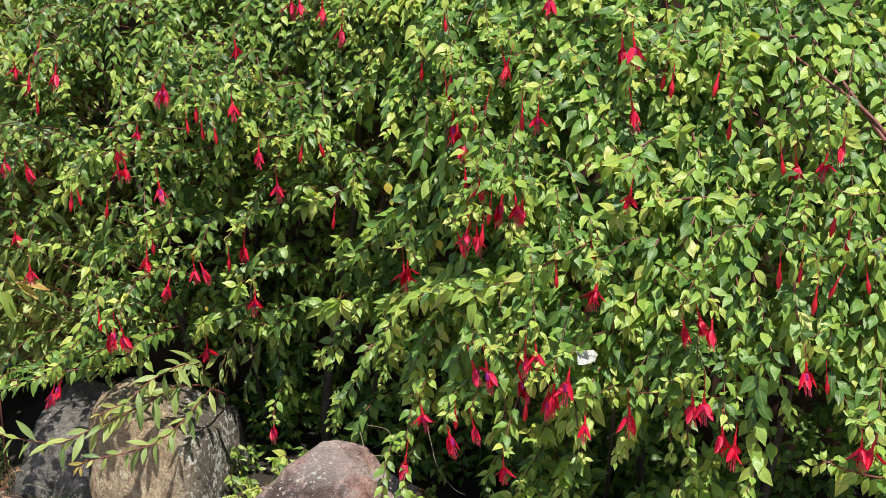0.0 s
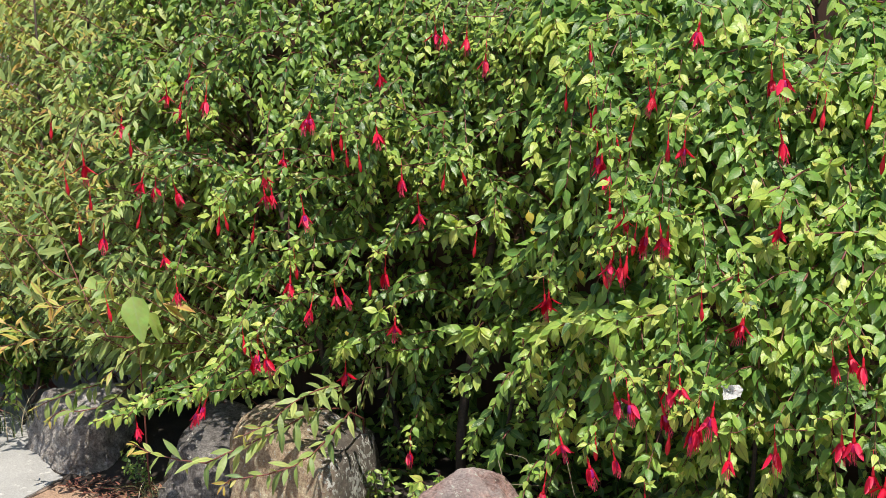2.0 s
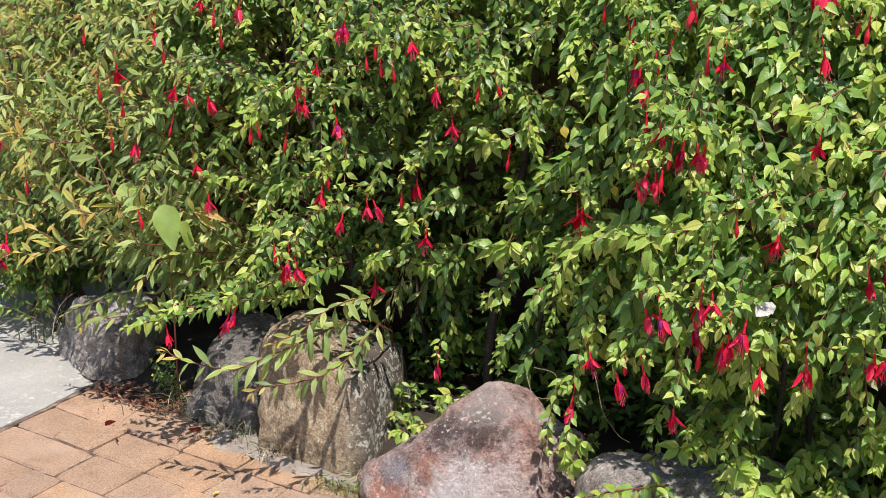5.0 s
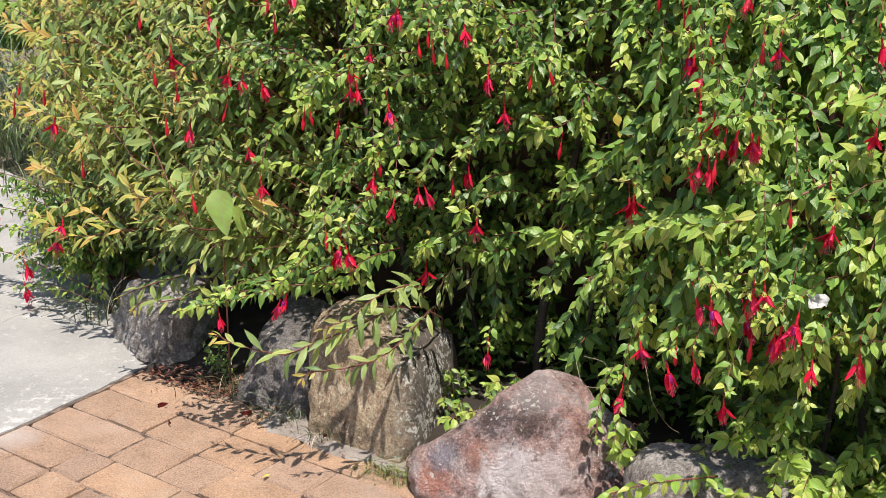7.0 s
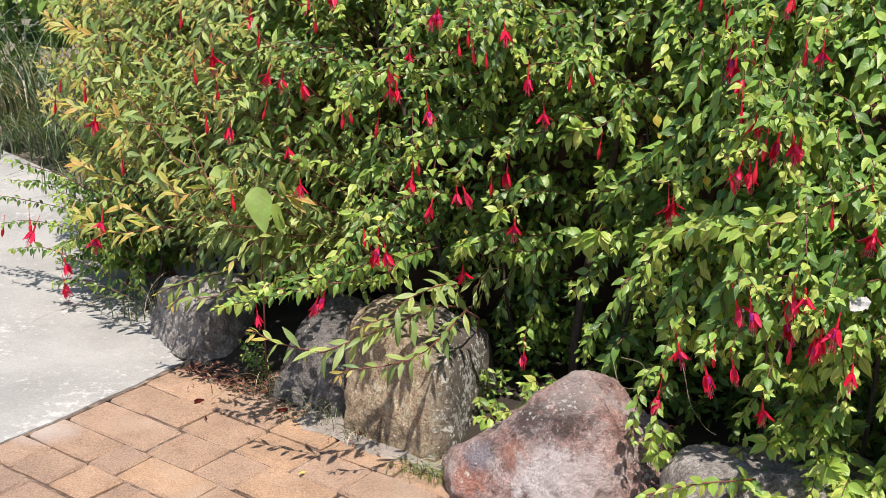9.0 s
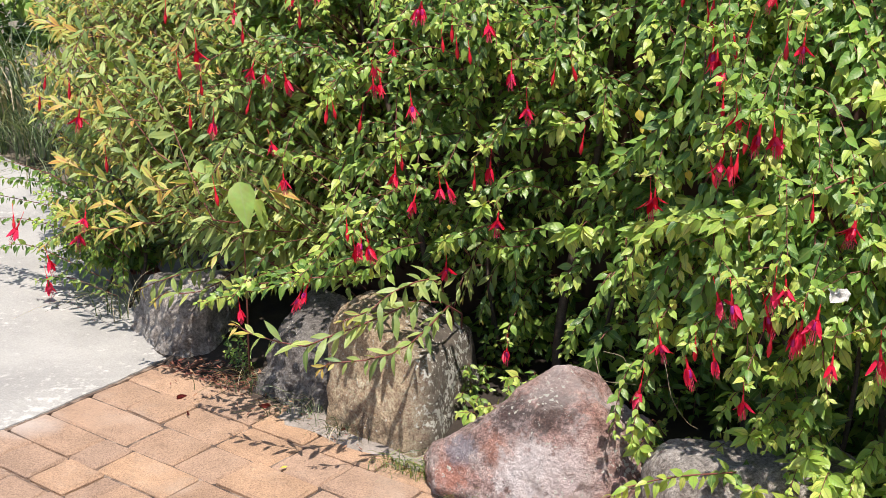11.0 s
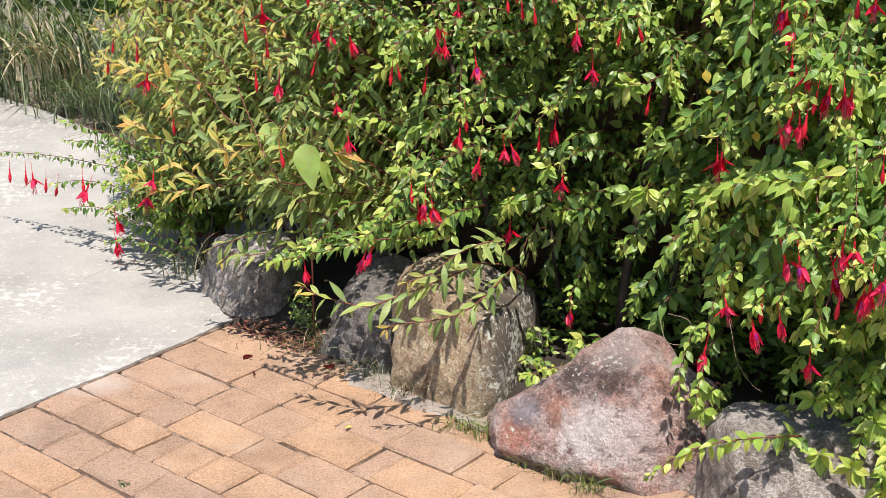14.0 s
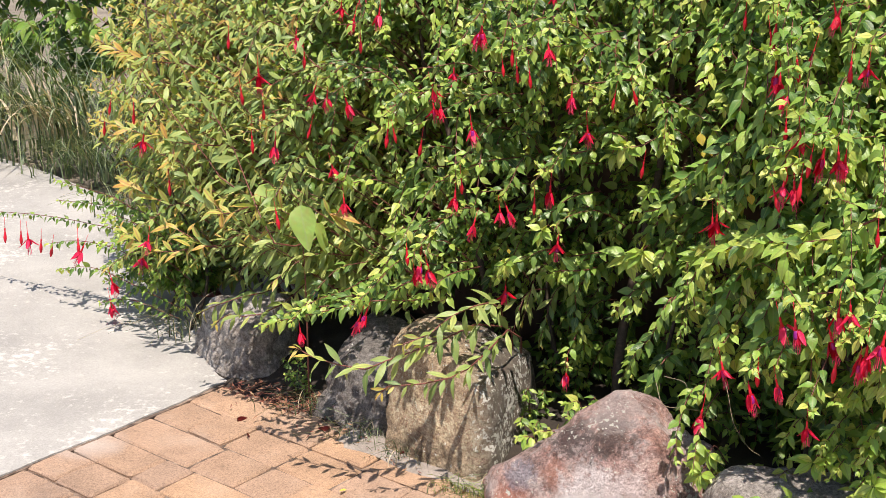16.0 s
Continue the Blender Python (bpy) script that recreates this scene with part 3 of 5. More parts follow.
GREY_STONE = stone_material("grey_stone", (0.31, 0.28, 0.25), (0.47, 0.43, 0.385), (0.6, 0.555, 0.51), 0.0)
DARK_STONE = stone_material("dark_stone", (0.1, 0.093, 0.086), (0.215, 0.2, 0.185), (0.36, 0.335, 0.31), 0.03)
TAN_STONE = stone_material("tan_stone", (0.4, 0.305, 0.2), (0.57, 0.44, 0.29), (0.72, 0.59, 0.41), 0.28, None, 6.0, 0.05)
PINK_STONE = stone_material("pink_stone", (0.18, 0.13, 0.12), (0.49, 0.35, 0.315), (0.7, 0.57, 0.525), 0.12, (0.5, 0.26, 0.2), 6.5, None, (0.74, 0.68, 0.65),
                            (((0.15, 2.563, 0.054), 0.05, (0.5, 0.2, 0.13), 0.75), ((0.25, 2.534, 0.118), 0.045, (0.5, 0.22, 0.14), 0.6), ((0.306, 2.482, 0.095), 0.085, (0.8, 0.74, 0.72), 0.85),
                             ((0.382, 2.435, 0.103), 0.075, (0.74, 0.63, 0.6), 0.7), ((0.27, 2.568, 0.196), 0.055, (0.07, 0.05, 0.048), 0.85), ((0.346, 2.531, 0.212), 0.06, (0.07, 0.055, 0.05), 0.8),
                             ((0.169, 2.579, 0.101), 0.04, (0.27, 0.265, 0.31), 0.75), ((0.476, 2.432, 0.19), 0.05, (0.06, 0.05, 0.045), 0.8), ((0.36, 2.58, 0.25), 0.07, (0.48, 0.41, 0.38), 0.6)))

BASE = [((0, 0, -1), 0.3)]
boulder("grey rounded boulder under overhanging leaves", (-0.53, 3.5, 0.0), (0.3, 0.3, 0.3), 0,
        BASE + [((-0.85, -0.5, 0.16), 0.36), ((-0.5, -0.85, 0.2), 0.47), ((-0.1, -0.2, 0.97), 0.6), ((0.9, -0.3, 0.1), 0.42), ((0.5, -0.85, 0.15), 0.56), ((0, 1, 0.15), 0.22), ((-0.5, -0.45, 0.72), 0.72)], GREY_STONE, 1, 0.03)
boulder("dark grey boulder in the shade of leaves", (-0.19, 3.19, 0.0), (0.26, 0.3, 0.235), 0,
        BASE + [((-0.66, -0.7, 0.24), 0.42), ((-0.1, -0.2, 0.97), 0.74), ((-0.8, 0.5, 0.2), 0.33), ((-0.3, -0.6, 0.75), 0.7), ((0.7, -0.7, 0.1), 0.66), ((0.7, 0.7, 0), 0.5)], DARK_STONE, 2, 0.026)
boulder("squared tan boulder with white lichen on one side", (0.03, 2.92, 0.0), (0.3, 0.3, 0.3), 0,
        BASE + [((-0.64, -0.74, 0.17), 0.363), ((0.93, -0.36, 0.12), 0.507), ((0.45, -0.89, 0.1), 0.635), ((-0.94, 0.33, -0.15), 0.455), ((-0.5, -0.1, 0.86), 0.97), ((0.45, -0.15, 0.88), 0.8), ((0.1, 1, 0), 0.6), ((0.1, -0.6, 0.8), 0.93)], TAN_STONE, 3, 0.018)
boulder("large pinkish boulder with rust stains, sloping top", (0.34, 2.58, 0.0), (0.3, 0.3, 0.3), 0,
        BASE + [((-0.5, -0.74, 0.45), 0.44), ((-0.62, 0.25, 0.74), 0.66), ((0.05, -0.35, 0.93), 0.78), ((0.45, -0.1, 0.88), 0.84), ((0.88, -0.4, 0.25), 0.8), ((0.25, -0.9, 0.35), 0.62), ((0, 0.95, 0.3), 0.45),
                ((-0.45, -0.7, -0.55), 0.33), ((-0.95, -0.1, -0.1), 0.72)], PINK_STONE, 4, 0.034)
boulder("low flat grey boulder behind a trailing shoot", (0.7, 2.37, 0.0), (0.3, 0.3, 0.3), 0,
        BASE + [((-0.98, -0.1, 0.15), 0.61), ((-0.1, -0.8, 0.6), 0.6), ((0, 0.1, 0.99), 0.64), ((1, 0, 0), 0.8), ((0, 1, 0.3), 0.42)], GREY_STONE, 5, 0.016)
boulder("half-buried grey stone beside the concrete", (-1.38, 5.9, 0.0), (0.16, 0.12, 0.13), 10, BASE + [((0, 0, 1), 0.7), ((-0.3, -0.9, 0.2), 0.7)], GREY_STONE, 6)

# ---- fence behind the hedge ----
fence = thing("fence", (1.2, 3.03, 0.0), "dark brown stained timber fence behind the shrubs", "fence")


def board_mesh(w, h, t):
    bm = bmesh.new()
    bmesh.ops.create_cube(bm, size=1.0)
    bmesh.ops.scale(bm, vec=(w, t, h), verts=bm.verts)
    bmesh.ops.bevel(bm, geom=bm.edges[:], offset=0.003, segments=1, affect="EDGES")
    me = bpy.data.meshes.new("board")
    bm.to_mesh(me)
    bm.free()
    me.materials.append(BOARD)
    return me


plank, rail = board_mesh(0.156, 1.75, 0.018), board_mesh(3.4, 0.09, 0.04)
r = random.Random(5)
for i in range(23):
    x = -0.3 + i * 0.126
    ob = link_part("board", plank, None, fence)
    ob.matrix_basis = pose(x, 3.75 - 0.6 * x, 0.875 + r.uniform(-0.006, 0.006), 0, 0, -30.96 + r.uniform(-0.4, 0.4))
for z in (0.35, 1.45):
    ob = link_part("rail", rail, None, fence)
    ob.matrix_basis = pose(1.1 + 0.015, 3.75 - 0.66 + 0.03, z, 0, 0, -30.96)

# ---- leafy plants ----
BUSH_GROUP = "hedge of shrubs"


POCKETS = ((-0.18, 0.49, 0.06, 0.08), (-0.16, 0.86, 0.05, 0.05), (0.17, 0.73, 0.08, 0.06), (0.09, 0.44, 0.06, 0.1), (0.22, 0.34, 0.13, 0.12), (0.26, 0.2, 0.1, 0.12), (0.38, 0.32, 0.08, 0.13),
           (0.52, 0.84, 0.035, 0.1), (0.57, 0.74, 0.04, 0.08), (0.65, 0.32, 0.06, 0.07), (0.8, 0.41, 0.06, 0.05), (-0.27, 0.93, 0.06, 0.05), (-0.36, 0.72, 0.05, 0.06), (-0.25, 0.72, 0.05, 0.04), (0.0, 0.74, 0.05, 0.035), (0.2, 0.52, 0.09, 0.04), (-0.07, 0.57, 0.05, 0.03), (0.1, 0.87, 0.06, 0.03), (-0.12, 0.97, 0.05, 0.04), (0.45, 0.9, 0.05, 0.05),
           (1.13, 0.96, 0.03, 0.06), (0.84, 0.87, 0.035, 0.035), (0.78, 0.36, 0.1, 0.07), (0.98, 0.38, 0.11, 0.06), (0.84, 0.67, 0.04, 0.03))


def hollow(x, z):
    """How far the leaves stand back: dark pockets, and the overhang at the foot."""
    deep = 0.24 * min(1, max(0, (0.44 - z) / 0.12)) * min(1, max(0, (x - 0.5) / 0.1)) * (1 - min(1, max(0, (x - 1.05) / 0.1)))
    for px, pz, rx, rz in POCKETS:
        deep += 0.28 * math.exp(-((x - px) / rx) ** 2 - ((z - pz) / rz) ** 2)
    deep += 0.1 * min(1, max(0, (0.5 - z) / 0.18)) * min(1, max(0, (-0.28 - x) / 0.08)) + 0.08 * min(1, max(0, (-0.48 - x) / 0.15)) * min(1, max(0, (0.75 - z) / 0.3))
    deep += 0.2 * min(1, max(0, (x - 0.85) / 0.15)) * min(1, max(0, (0.66 - z) / 0.2))
    inner = min(1, max(0, (x + 0.42) / 0.1)) * min(1, max(0, (0.46 - x) / 0.1))
    deep += 0.2 * inner * min(1, max(0, (0.72 - z) / 0.2))       # the small-leaved fuchsia falls back below its crown
    return deep + (0.3 + 0.2 * inner) * max(0, -0.16 + 0.13 * inner - noise.noise((x * 6.5, z * 7.5, 3.3)))


def trace(plant, places, size, out=0.02, root=0.16, wild=0.008, **kw):
    """A shoot that comes out of the hedge and lies along its face through the given places."""
    pts = [on_face(x, z, -out) + rng.normal(0, wild, 3) for x, z in places]
    pts = [pts[0] - OUT * root + np.array((0, 0, -0.02))] + pts
    plant.shoot(pts, size, bare=0.12, **kw)


def head(plant, at, size, count=8, slot=1):
    """A rosette of young leaves at the end of a shoot."""
    at = np.array(at, float)
    plant.tubes.append((smooth_line([at - OUT * 0.12 + np.array((0, 0, -0.07)), at - OUT * 0.04, at], 6), 0.0016))
    side = np.array((0.857, -0.514, 0.0))
    for k in range(count):
        a = 6.2832 * k / count + rng.normal(0, 0.25)
        way = math.cos(a) * side + math.sin(a) * np.array((0, 0, 0.8)) + OUT * 0.5 + np.array((0, 0, -0.3))
        plant.add_leaf(at, way, OUT * 0.7 + np.array((0, 0, 0.8)) + rng.normal(0, 0.2, 3), size * rng.uniform(0.75, 1.15), slot, rng.uniform(0.9, 1.1))


def hang(plant, x, z, size, deep=None, reach=None, rise=None, slip=None, **kw):
    """A shoot that comes out of the hedge, arches over and ends at the face."""
    deep = rng.uniform(0.2, 0.42) if deep is None else deep
    rise = rng.uniform(-0.12, 0.22) if rise is None else rise
    slip = rng.normal(0, 0.12) if slip is None else slip
    tip = on_face(x, z, rng.uniform(-0.03, 0.14) + hollow(x, z) if reach is None else reach)
    base = tip - OUT * deep + np.array((slip * 0.857, -slip * 0.514, -rise))
    if base[2] < 0.06:
        base[2] = 0.06
    mid = (tip + base) / 2 + np.array((0, 0, rng.uniform(0.05, 0.16))) + OUT * rng.uniform(0, 0.06)
    plant.shoot([base, mid, tip], size, **kw)


def spray(plant, x, z, size, count=7, **kw):
    """A branch that ends in a fan of shoots, roofing the dark below it."""
    reach = rng.uniform(-0.07, 0.04) + hollow(x, z)
    base = on_face(x + rng.normal(0.04, 0.06), z - rng.uniform(-0.02, 0.15), reach + rng.uniform(0.28, 0.4))
    base[2] = max(base[2], 0.06)
    fork = on_face(x, z + 0.05, reach + 0.13)
    plant.tubes.append((smooth_line([base, (base + fork) / 2 + np.array((0, 0, 0.04)), fork], 8), 0.003))
    for k in range(count):
        dx = rng.normal(0, 0.075)
        tip = on_face(x + dx, z + rng.normal(-0.02, 0.035) - 0.3 * abs(dx), reach + 0.5 * abs(dx) + rng.uniform(-0.02, 0.03))
        tip[2] = max(tip[2], 0.1)
        mid = (fork + tip) / 2 + np.array((0, 0, rng.uniform(0.015, 0.05)))
        plant.shoot([fork, mid, tip], size * rng.uniform(0.85, 1.15), bare=0.05, **kw)


def cascade(plant, x, top, length, size):
    """A long shoot that arches out of the face and hangs down it, its leaves in flat pairs."""
    drift = rng.normal(-0.03, 0.07)
    low = max(0.4, top - length)
    pts = [on_face(x, top, 0.14), on_face(x + drift * 0.2, top + 0.03, 0.0), on_face(x + drift * 0.6, (top * 1.3 + low * 0.7) / 2, -0.03), on_face(x + drift, low, -0.03)]
    plant.shoot(pts, size, gap=0.5 * size, radius=0.0022, droop=0.45, fresh=0.2, bare=0.12, face=0.6)


def stem_line(x, lean, c, top, bend=0.05):
    foot = np.array((x, c - 0.6 * x, 0.0))
    k = np.linspace(0, 1, 8)[:, None]
    p = foot + k * np.array((lean, -0.6 * lean + 0.25, top)) + np.sin(k * 5 + x * 9) * np.array((bend, 0, 0))
    return smooth_line(p, 16)


def stems(ob, rows, mat=BARK):
    for x, lean, c, top, rad in rows:
        link_part("stem", tube_mesh("stem", [(stem_line(x, lean, c, top), rad)], 7), mat, ob)


# flowers, built once and then copied
def lathe(profile, sides=8):
    bm = bmesh.new()
    rings = []
    for z, rad in profile:
        rings.append([bm.verts.new((rad * math.cos(6.2832 * k / sides), rad * math.sin(6.2832 * k / sides), z)) for k in range(sides)])
    for r0, r1 in zip(rings, rings[1:]):
        for k in range(sides):
            bm.faces.new((r0[k], r0[(k + 1) % sides], r1[(k + 1) % sides], r1[k]))
    bm.faces.new(rings[0][::-1])
    bm.faces.new(rings[-1])
    return bm


def bm_mesh(name, bm, mat):
    me = bpy.data.meshes.new(name)
    bmesh.ops.recalc_face_normals(bm, faces=bm.faces)
    bm.to_mesh(me)
    bm.free()
    me.shade_smooth()
    me.materials.append(mat)
    return me


def pedicel_and_tube():
    return lathe([(0.034, 0.0005), (0.015, 0.0006), (0.003, 0.0008), (0.001, 0.0022), (-0.003, 0.0024), (-0.005, 0.0019), (-0.012, 0.003), (-0.018, 0.0036)], 7)


def sepal_mesh(out, length, curl):
    bm = bmesh.new()
    rows = []
    for i in range(7):
        t = i / 6
        w = 0.0068 * math.sin(math.pi * min(1, 0.16 + t * 0.84)) ** 0.8 * (1 - 0.2 * t)
        x = 0.0028 + length * (math.sin(out) * t + curl * t * t)
        z = -0.016 - length * (math.cos(out) * t - curl * 0.7 * t ** 3)
        rows.append([bm.verts.new((x, -w, z)), bm.verts.new((x + w * 0.45, 0, z + w * 0.1)), bm.verts.new((x, w, z))])
    for r0, r1 in zip(rows, rows[1:]):
        for k in range(2):
            bm.faces.new((r0[k], r1[k], r1[k + 1], r0[k + 1]))
    bmesh.ops.solidify(bm, geom=bm.faces[:], thickness=0.0006)
    return bm_mesh("sepal", bm, SEPAL)


def stamen_tubes():
    tubes = []
    for k in range(8):
        a = k * 0.785
        s = 0.0035 + 0.001 * (k % 3)
        e = -0.048 - 0.003 * (k % 4) - (0.008 if k == 0 else 0)
        tubes.append((np.array([(0.001 * math.cos(a), 0.001 * math.sin(a), -0.018), (s * math.cos(a), s * math.sin(a), -0.034), (s * 1.3 * math.cos(a), s * 1.3 * math.sin(a), e)]), 0.00055))
    return tubes


FLOWER = bm_mesh("flower", pedicel_and_tube(), TUBE)
SEPALS = [sepal_mesh(0.34, 0.032, 0.12), sepal_mesh(0.6, 0.031, 0.22), sepal_mesh(0.2, 0.031, 0.05)]
CUP = bm_mesh("corolla", lathe([(-0.016, 0.003), (-0.02, 0.0045), (-0.027, 0.0055), (-0.031, 0.005), (-0.032, 0.004)], 8), COROLLA)
STAMENS = tube_mesh("stamen_tuft", stamen_tubes(), 4, 1.0)
STAMENS.materials.append(STAMEN)
BUD = bm_mesh("bud", lathe([(0.032, 0.0005), (0.015, 0.0006), (0.002, 0.0008), (0.0, 0.002), (-0.004, 0.0022), (-0.006, 0.0017), (-0.014, 0.0028), (-0.022, 0.0046), (-0.03, 0.0045), (-0.038, 0.0022), (-0.041, 0.0005)], 7), TUBE)


def add_flower(ob, at, size=1.0):
    f = link_part("flower", FLOWER, None, ob)
    f.matrix_basis = Matrix.Translation(Vector(at)) @ pose(0, 0, 0, rng.normal(0, 9), rng.normal(0, 9), rng.uniform(0, 360)) @ Matrix.Scale(size, 4)
    spread = SEPALS[int(rng.integers(0, 3))]
    for k in range(4):
        s = new("sepal", spread)
        s.parent = f
        s.matrix_basis = pose(0, 0, 0, rng.normal(0, 4), rng.normal(0, 6), 90 * k + rng.normal(0, 7))
    for name, me in (("corolla", CUP), ("stamen_tuft", STAMENS)):
        s = new(name, me)
        s.parent = f


def add_bud(ob, at, size=1.0):
    f = link_part("bud", BUD, None, ob)
    f.matrix_basis = Matrix.Translation(Vector(at)) @ pose(0, 0, 0, rng.normal(0, 7), rng.normal(0, 7), rng.uniform(0, 360)) @ Matrix.Scale(size, 4)


def flowers_at(plant, places, leaf, buds=False, size=1.0):
    """Blossoms hanging at the face, each from its own leafy shoot."""
    for x, z in places:
        at = on_face(x, z, -0.1)
        at[2] += 0.03
        (add_bud if buds else add_flower)(plant.ob, at, rng.uniform(0.85, 1.12) * size)
        top = at + np.array((0, 0, 0.038))
        deep = rng.uniform(0.15, 0.3)
        slip = rng.normal(0, 0.06)
        base = top - OUT * deep + np.array((slip, -0.6 * slip, rng.uniform(-0.1, 0.08)))
        mid = (top + base) / 2 + np.array((0, 0, rng.uniform(0.03, 0.08)))
        end = top + OUT * 0.012 + np.array((rng.normal(0, 0.03), rng.normal(0, 0.03), rng.uniform(-0.03, 0.02)))
        plant.shoot([base, mid, top, end], leaf * 0.75, gap=0.024, fresh=0.2, droop=0.2)


# the large fuchsia
large = Plant(thing("fuchsia_shrub", (0.95, 2.75, 0.0), "large arching green fuchsia hung with crimson flowers", "shrub", BUSH_GROUP), "ovate", (LARGE_LEAF, FRESH))
stems(large.ob, [(0.75, 0.12, 3.1, 1.2, 0.011), (0.9, -0.1, 3.15, 1.25, 0.009), (1.05, 0.15, 3.1, 1.2, 0.012), (1.25, 0.1, 3.05, 1.3, 0.012), (1.5, -0.1, 3.1, 1.3, 0.01), (0.85, 0.3, 2.95, 0.9, 0.006)])
for i in range(330):
    x = rng.uniform(0.52, 1.7)
    z = 0.28 + 0.98 * rng.random() ** 1.15 if i % 9 else rng.uniform(0.1, 0.35)
    hang(large, x, z, rng.uniform(0.036, 0.043), reach=rng.uniform(0.12, 0.4) + hollow(x, z), gap=0.025, droop=0.35, fresh=0.1)
for i in range(135):
    x, z = rng.uniform(0.55, 1.5), rng.uniform(0.4, 1.22)
    if hollow(x, z) < 0.07:
        spray(large, x, z, 0.042, 5, gap=0.023, droop=0.45, fresh=0.3)
for i in range(70):
    x, z = rng.uniform(0.58, 1.55), rng.uniform(0.58, 1.2)
    if hollow(x, z) < 0.06:
        cascade(large, x, z, rng.uniform(0.14, 0.3), rng.uniform(0.038, 0.045))
LARGE_A = [[(1.26, 1.15), (1.15, 1.14), (1.05, 1.12), (0.97, 1.09)],
    [(1.04, 0.97), (1.03, 0.92), (0.99, 0.87)],
    [(1.11, 0.87), (1.01, 0.86), (0.94, 0.84), (0.91, 0.82)],
    [(1.10, 0.83), (1.05, 0.79), (1.01, 0.74), (0.97, 0.68)],
    [(1.01, 0.84), (0.99, 0.78), (0.97, 0.71)],
    [(0.96, 0.79), (0.92, 0.73), (0.90, 0.68), (0.90, 0.64)]]
LARGE_B = [[(0.85, 0.78), (0.77, 0.74), (0.71, 0.70), (0.66, 0.66), (0.61, 0.63), (0.56, 0.58)],
    [(0.64, 0.65), (0.59, 0.60), (0.56, 0.54), (0.55, 0.47)],
    [(0.68, 0.68), (0.67, 0.63), (0.65, 0.56)],
    [(0.71, 0.89), (0.66, 0.83), (0.64, 0.74)],
    [(0.78, 1.01), (0.76, 0.92), (0.72, 0.85)],
    [(0.60, 0.56), (0.58, 0.47), (0.58, 0.40), (0.57, 0.34)],
    [(1.14, 0.74), (1.13, 0.67), (1.14, 0.62)]]
LARGE_C = [[(1.07, 0.62), (1.08, 0.51), (1.06, 0.45), (1.03, 0.40)],
    [(1.24, 0.45), (1.20, 0.44), (1.15, 0.45)],
    [(0.64, 0.55), (0.62, 0.45), (0.61, 0.37)],
    [(0.98, 1.17), (0.89, 1.16), (0.82, 1.13), (0.74, 1.11)],
    [(0.93, 1.10), (0.86, 1.07), (0.81, 1.04)],
    [(0.98, 0.95), (0.91, 0.92), (0.86, 0.91)],
    [(1.26, 0.82), (1.21, 0.81), (1.17, 0.77)]]
for k, places in enumerate(LARGE_A + LARGE_B + LARGE_C):
    # Sunlight on the front ridge is put into colour: more pale leaves there.
    bright = 0.9 if 6 <= k <= 8 else 0.4
    trace(large, places, 0.043, 0.09 if 6 <= k <= 8 else 0.04, gap=0.02, radius=0.0028, droop=0.55, fresh=bright, face=0.9)
    trace(large, places, 0.041, 0.0, 0.14, 0.02, gap=0.023, radius=0.0022, droop=0.5, fresh=bright * 0.7, face=0.8)
for x, z in ((0.56, 0.57), (0.63, 0.65), (0.7, 0.7), (1.03, 0.97), (1.16, 0.93), (1.24, 0.99), (0.9, 0.83), (0.97, 1.13), (1.18, 1.13)):
    head(large, on_face(x, z, -0.06), 0.044)
# bare arching stem in the crown
for places in ([(1.36, 0.86), (1.3, 1.0), (1.24, 1.08), (1.2, 1.13)], [(1.3, 0.98), (1.27, 1.08), (1.25, 1.16)]):
    link_part("stem", tube_mesh("stem", [(smooth_line([on_face(x, z, -0.03) for x, z in places], 12), 0.0045)], 6), TWIG, large.ob)
flowers_at(large, [(0.672, 1.002), (0.675, 0.932), (0.685, 0.916), (0.671, 0.945), (0.691, 0.847), (0.673, 0.759), (0.685, 0.759), (0.726, 0.824),
                   (0.747, 0.822), (0.758, 0.819), (0.806, 0.974), (0.772, 1.058), (0.664, 0.518), (0.682, 0.525), (0.735, 0.573), (0.749, 0.584),
                   (0.729, 0.523), (0.774, 0.494), (0.782, 0.511), (0.803, 0.538), (0.830, 0.459), (0.595, 0.380), (0.627, 0.371), (0.661, 0.406)], 0.045, False, 1.0)
flowers_at(large, [(0.567, 0.274), (0.693, 0.367), (0.855, 0.695), (0.966, 1.099), (0.982, 1.103), (0.963, 0.992), (1.181, 0.923), (1.218, 0.934),
                   (1.240, 0.965), (0.922, 0.859), (0.972, 0.656), (1.008, 0.664), (0.993, 0.672), (1.142, 0.609), (0.984, 0.526), (0.998, 0.536),
                   (0.902, 0.482), (1.023, 0.485), (1.039, 0.473), (1.216, 0.494), (1.230, 0.492), (0.857, 0.696), (0.871, 1.177)], 0.045, False, 1.0)
flowers_at(large, [(0.639, 1.034), (0.682, 1.024), (0.707, 0.961), (0.672, 0.861), (0.673, 0.786), (0.694, 0.768), (0.661, 0.732), (0.707, 0.811),
                   (0.735, 0.983), (0.784, 0.969), (0.794, 0.712), (0.860, 0.752), (0.741, 0.475), (0.640, 0.409), (1.022, 1.049), (1.033, 1.046),
                   (1.095, 1.052), (1.105, 0.976), (1.164, 0.924), (1.121, 0.761), (1.152, 0.765), (1.169, 0.815), (1.215, 0.846), (1.162, 0.726)], 0.045, True, 1.0)
flowers_at(large, [(1.196, 0.746), (1.227, 0.823), (1.239, 0.757), (1.184, 0.581), (0.681, 1.130), (0.764, 1.060)], 0.045, True, 1.0)
large.finish(290, (0.5, 1.3, 0.2, 1.2))

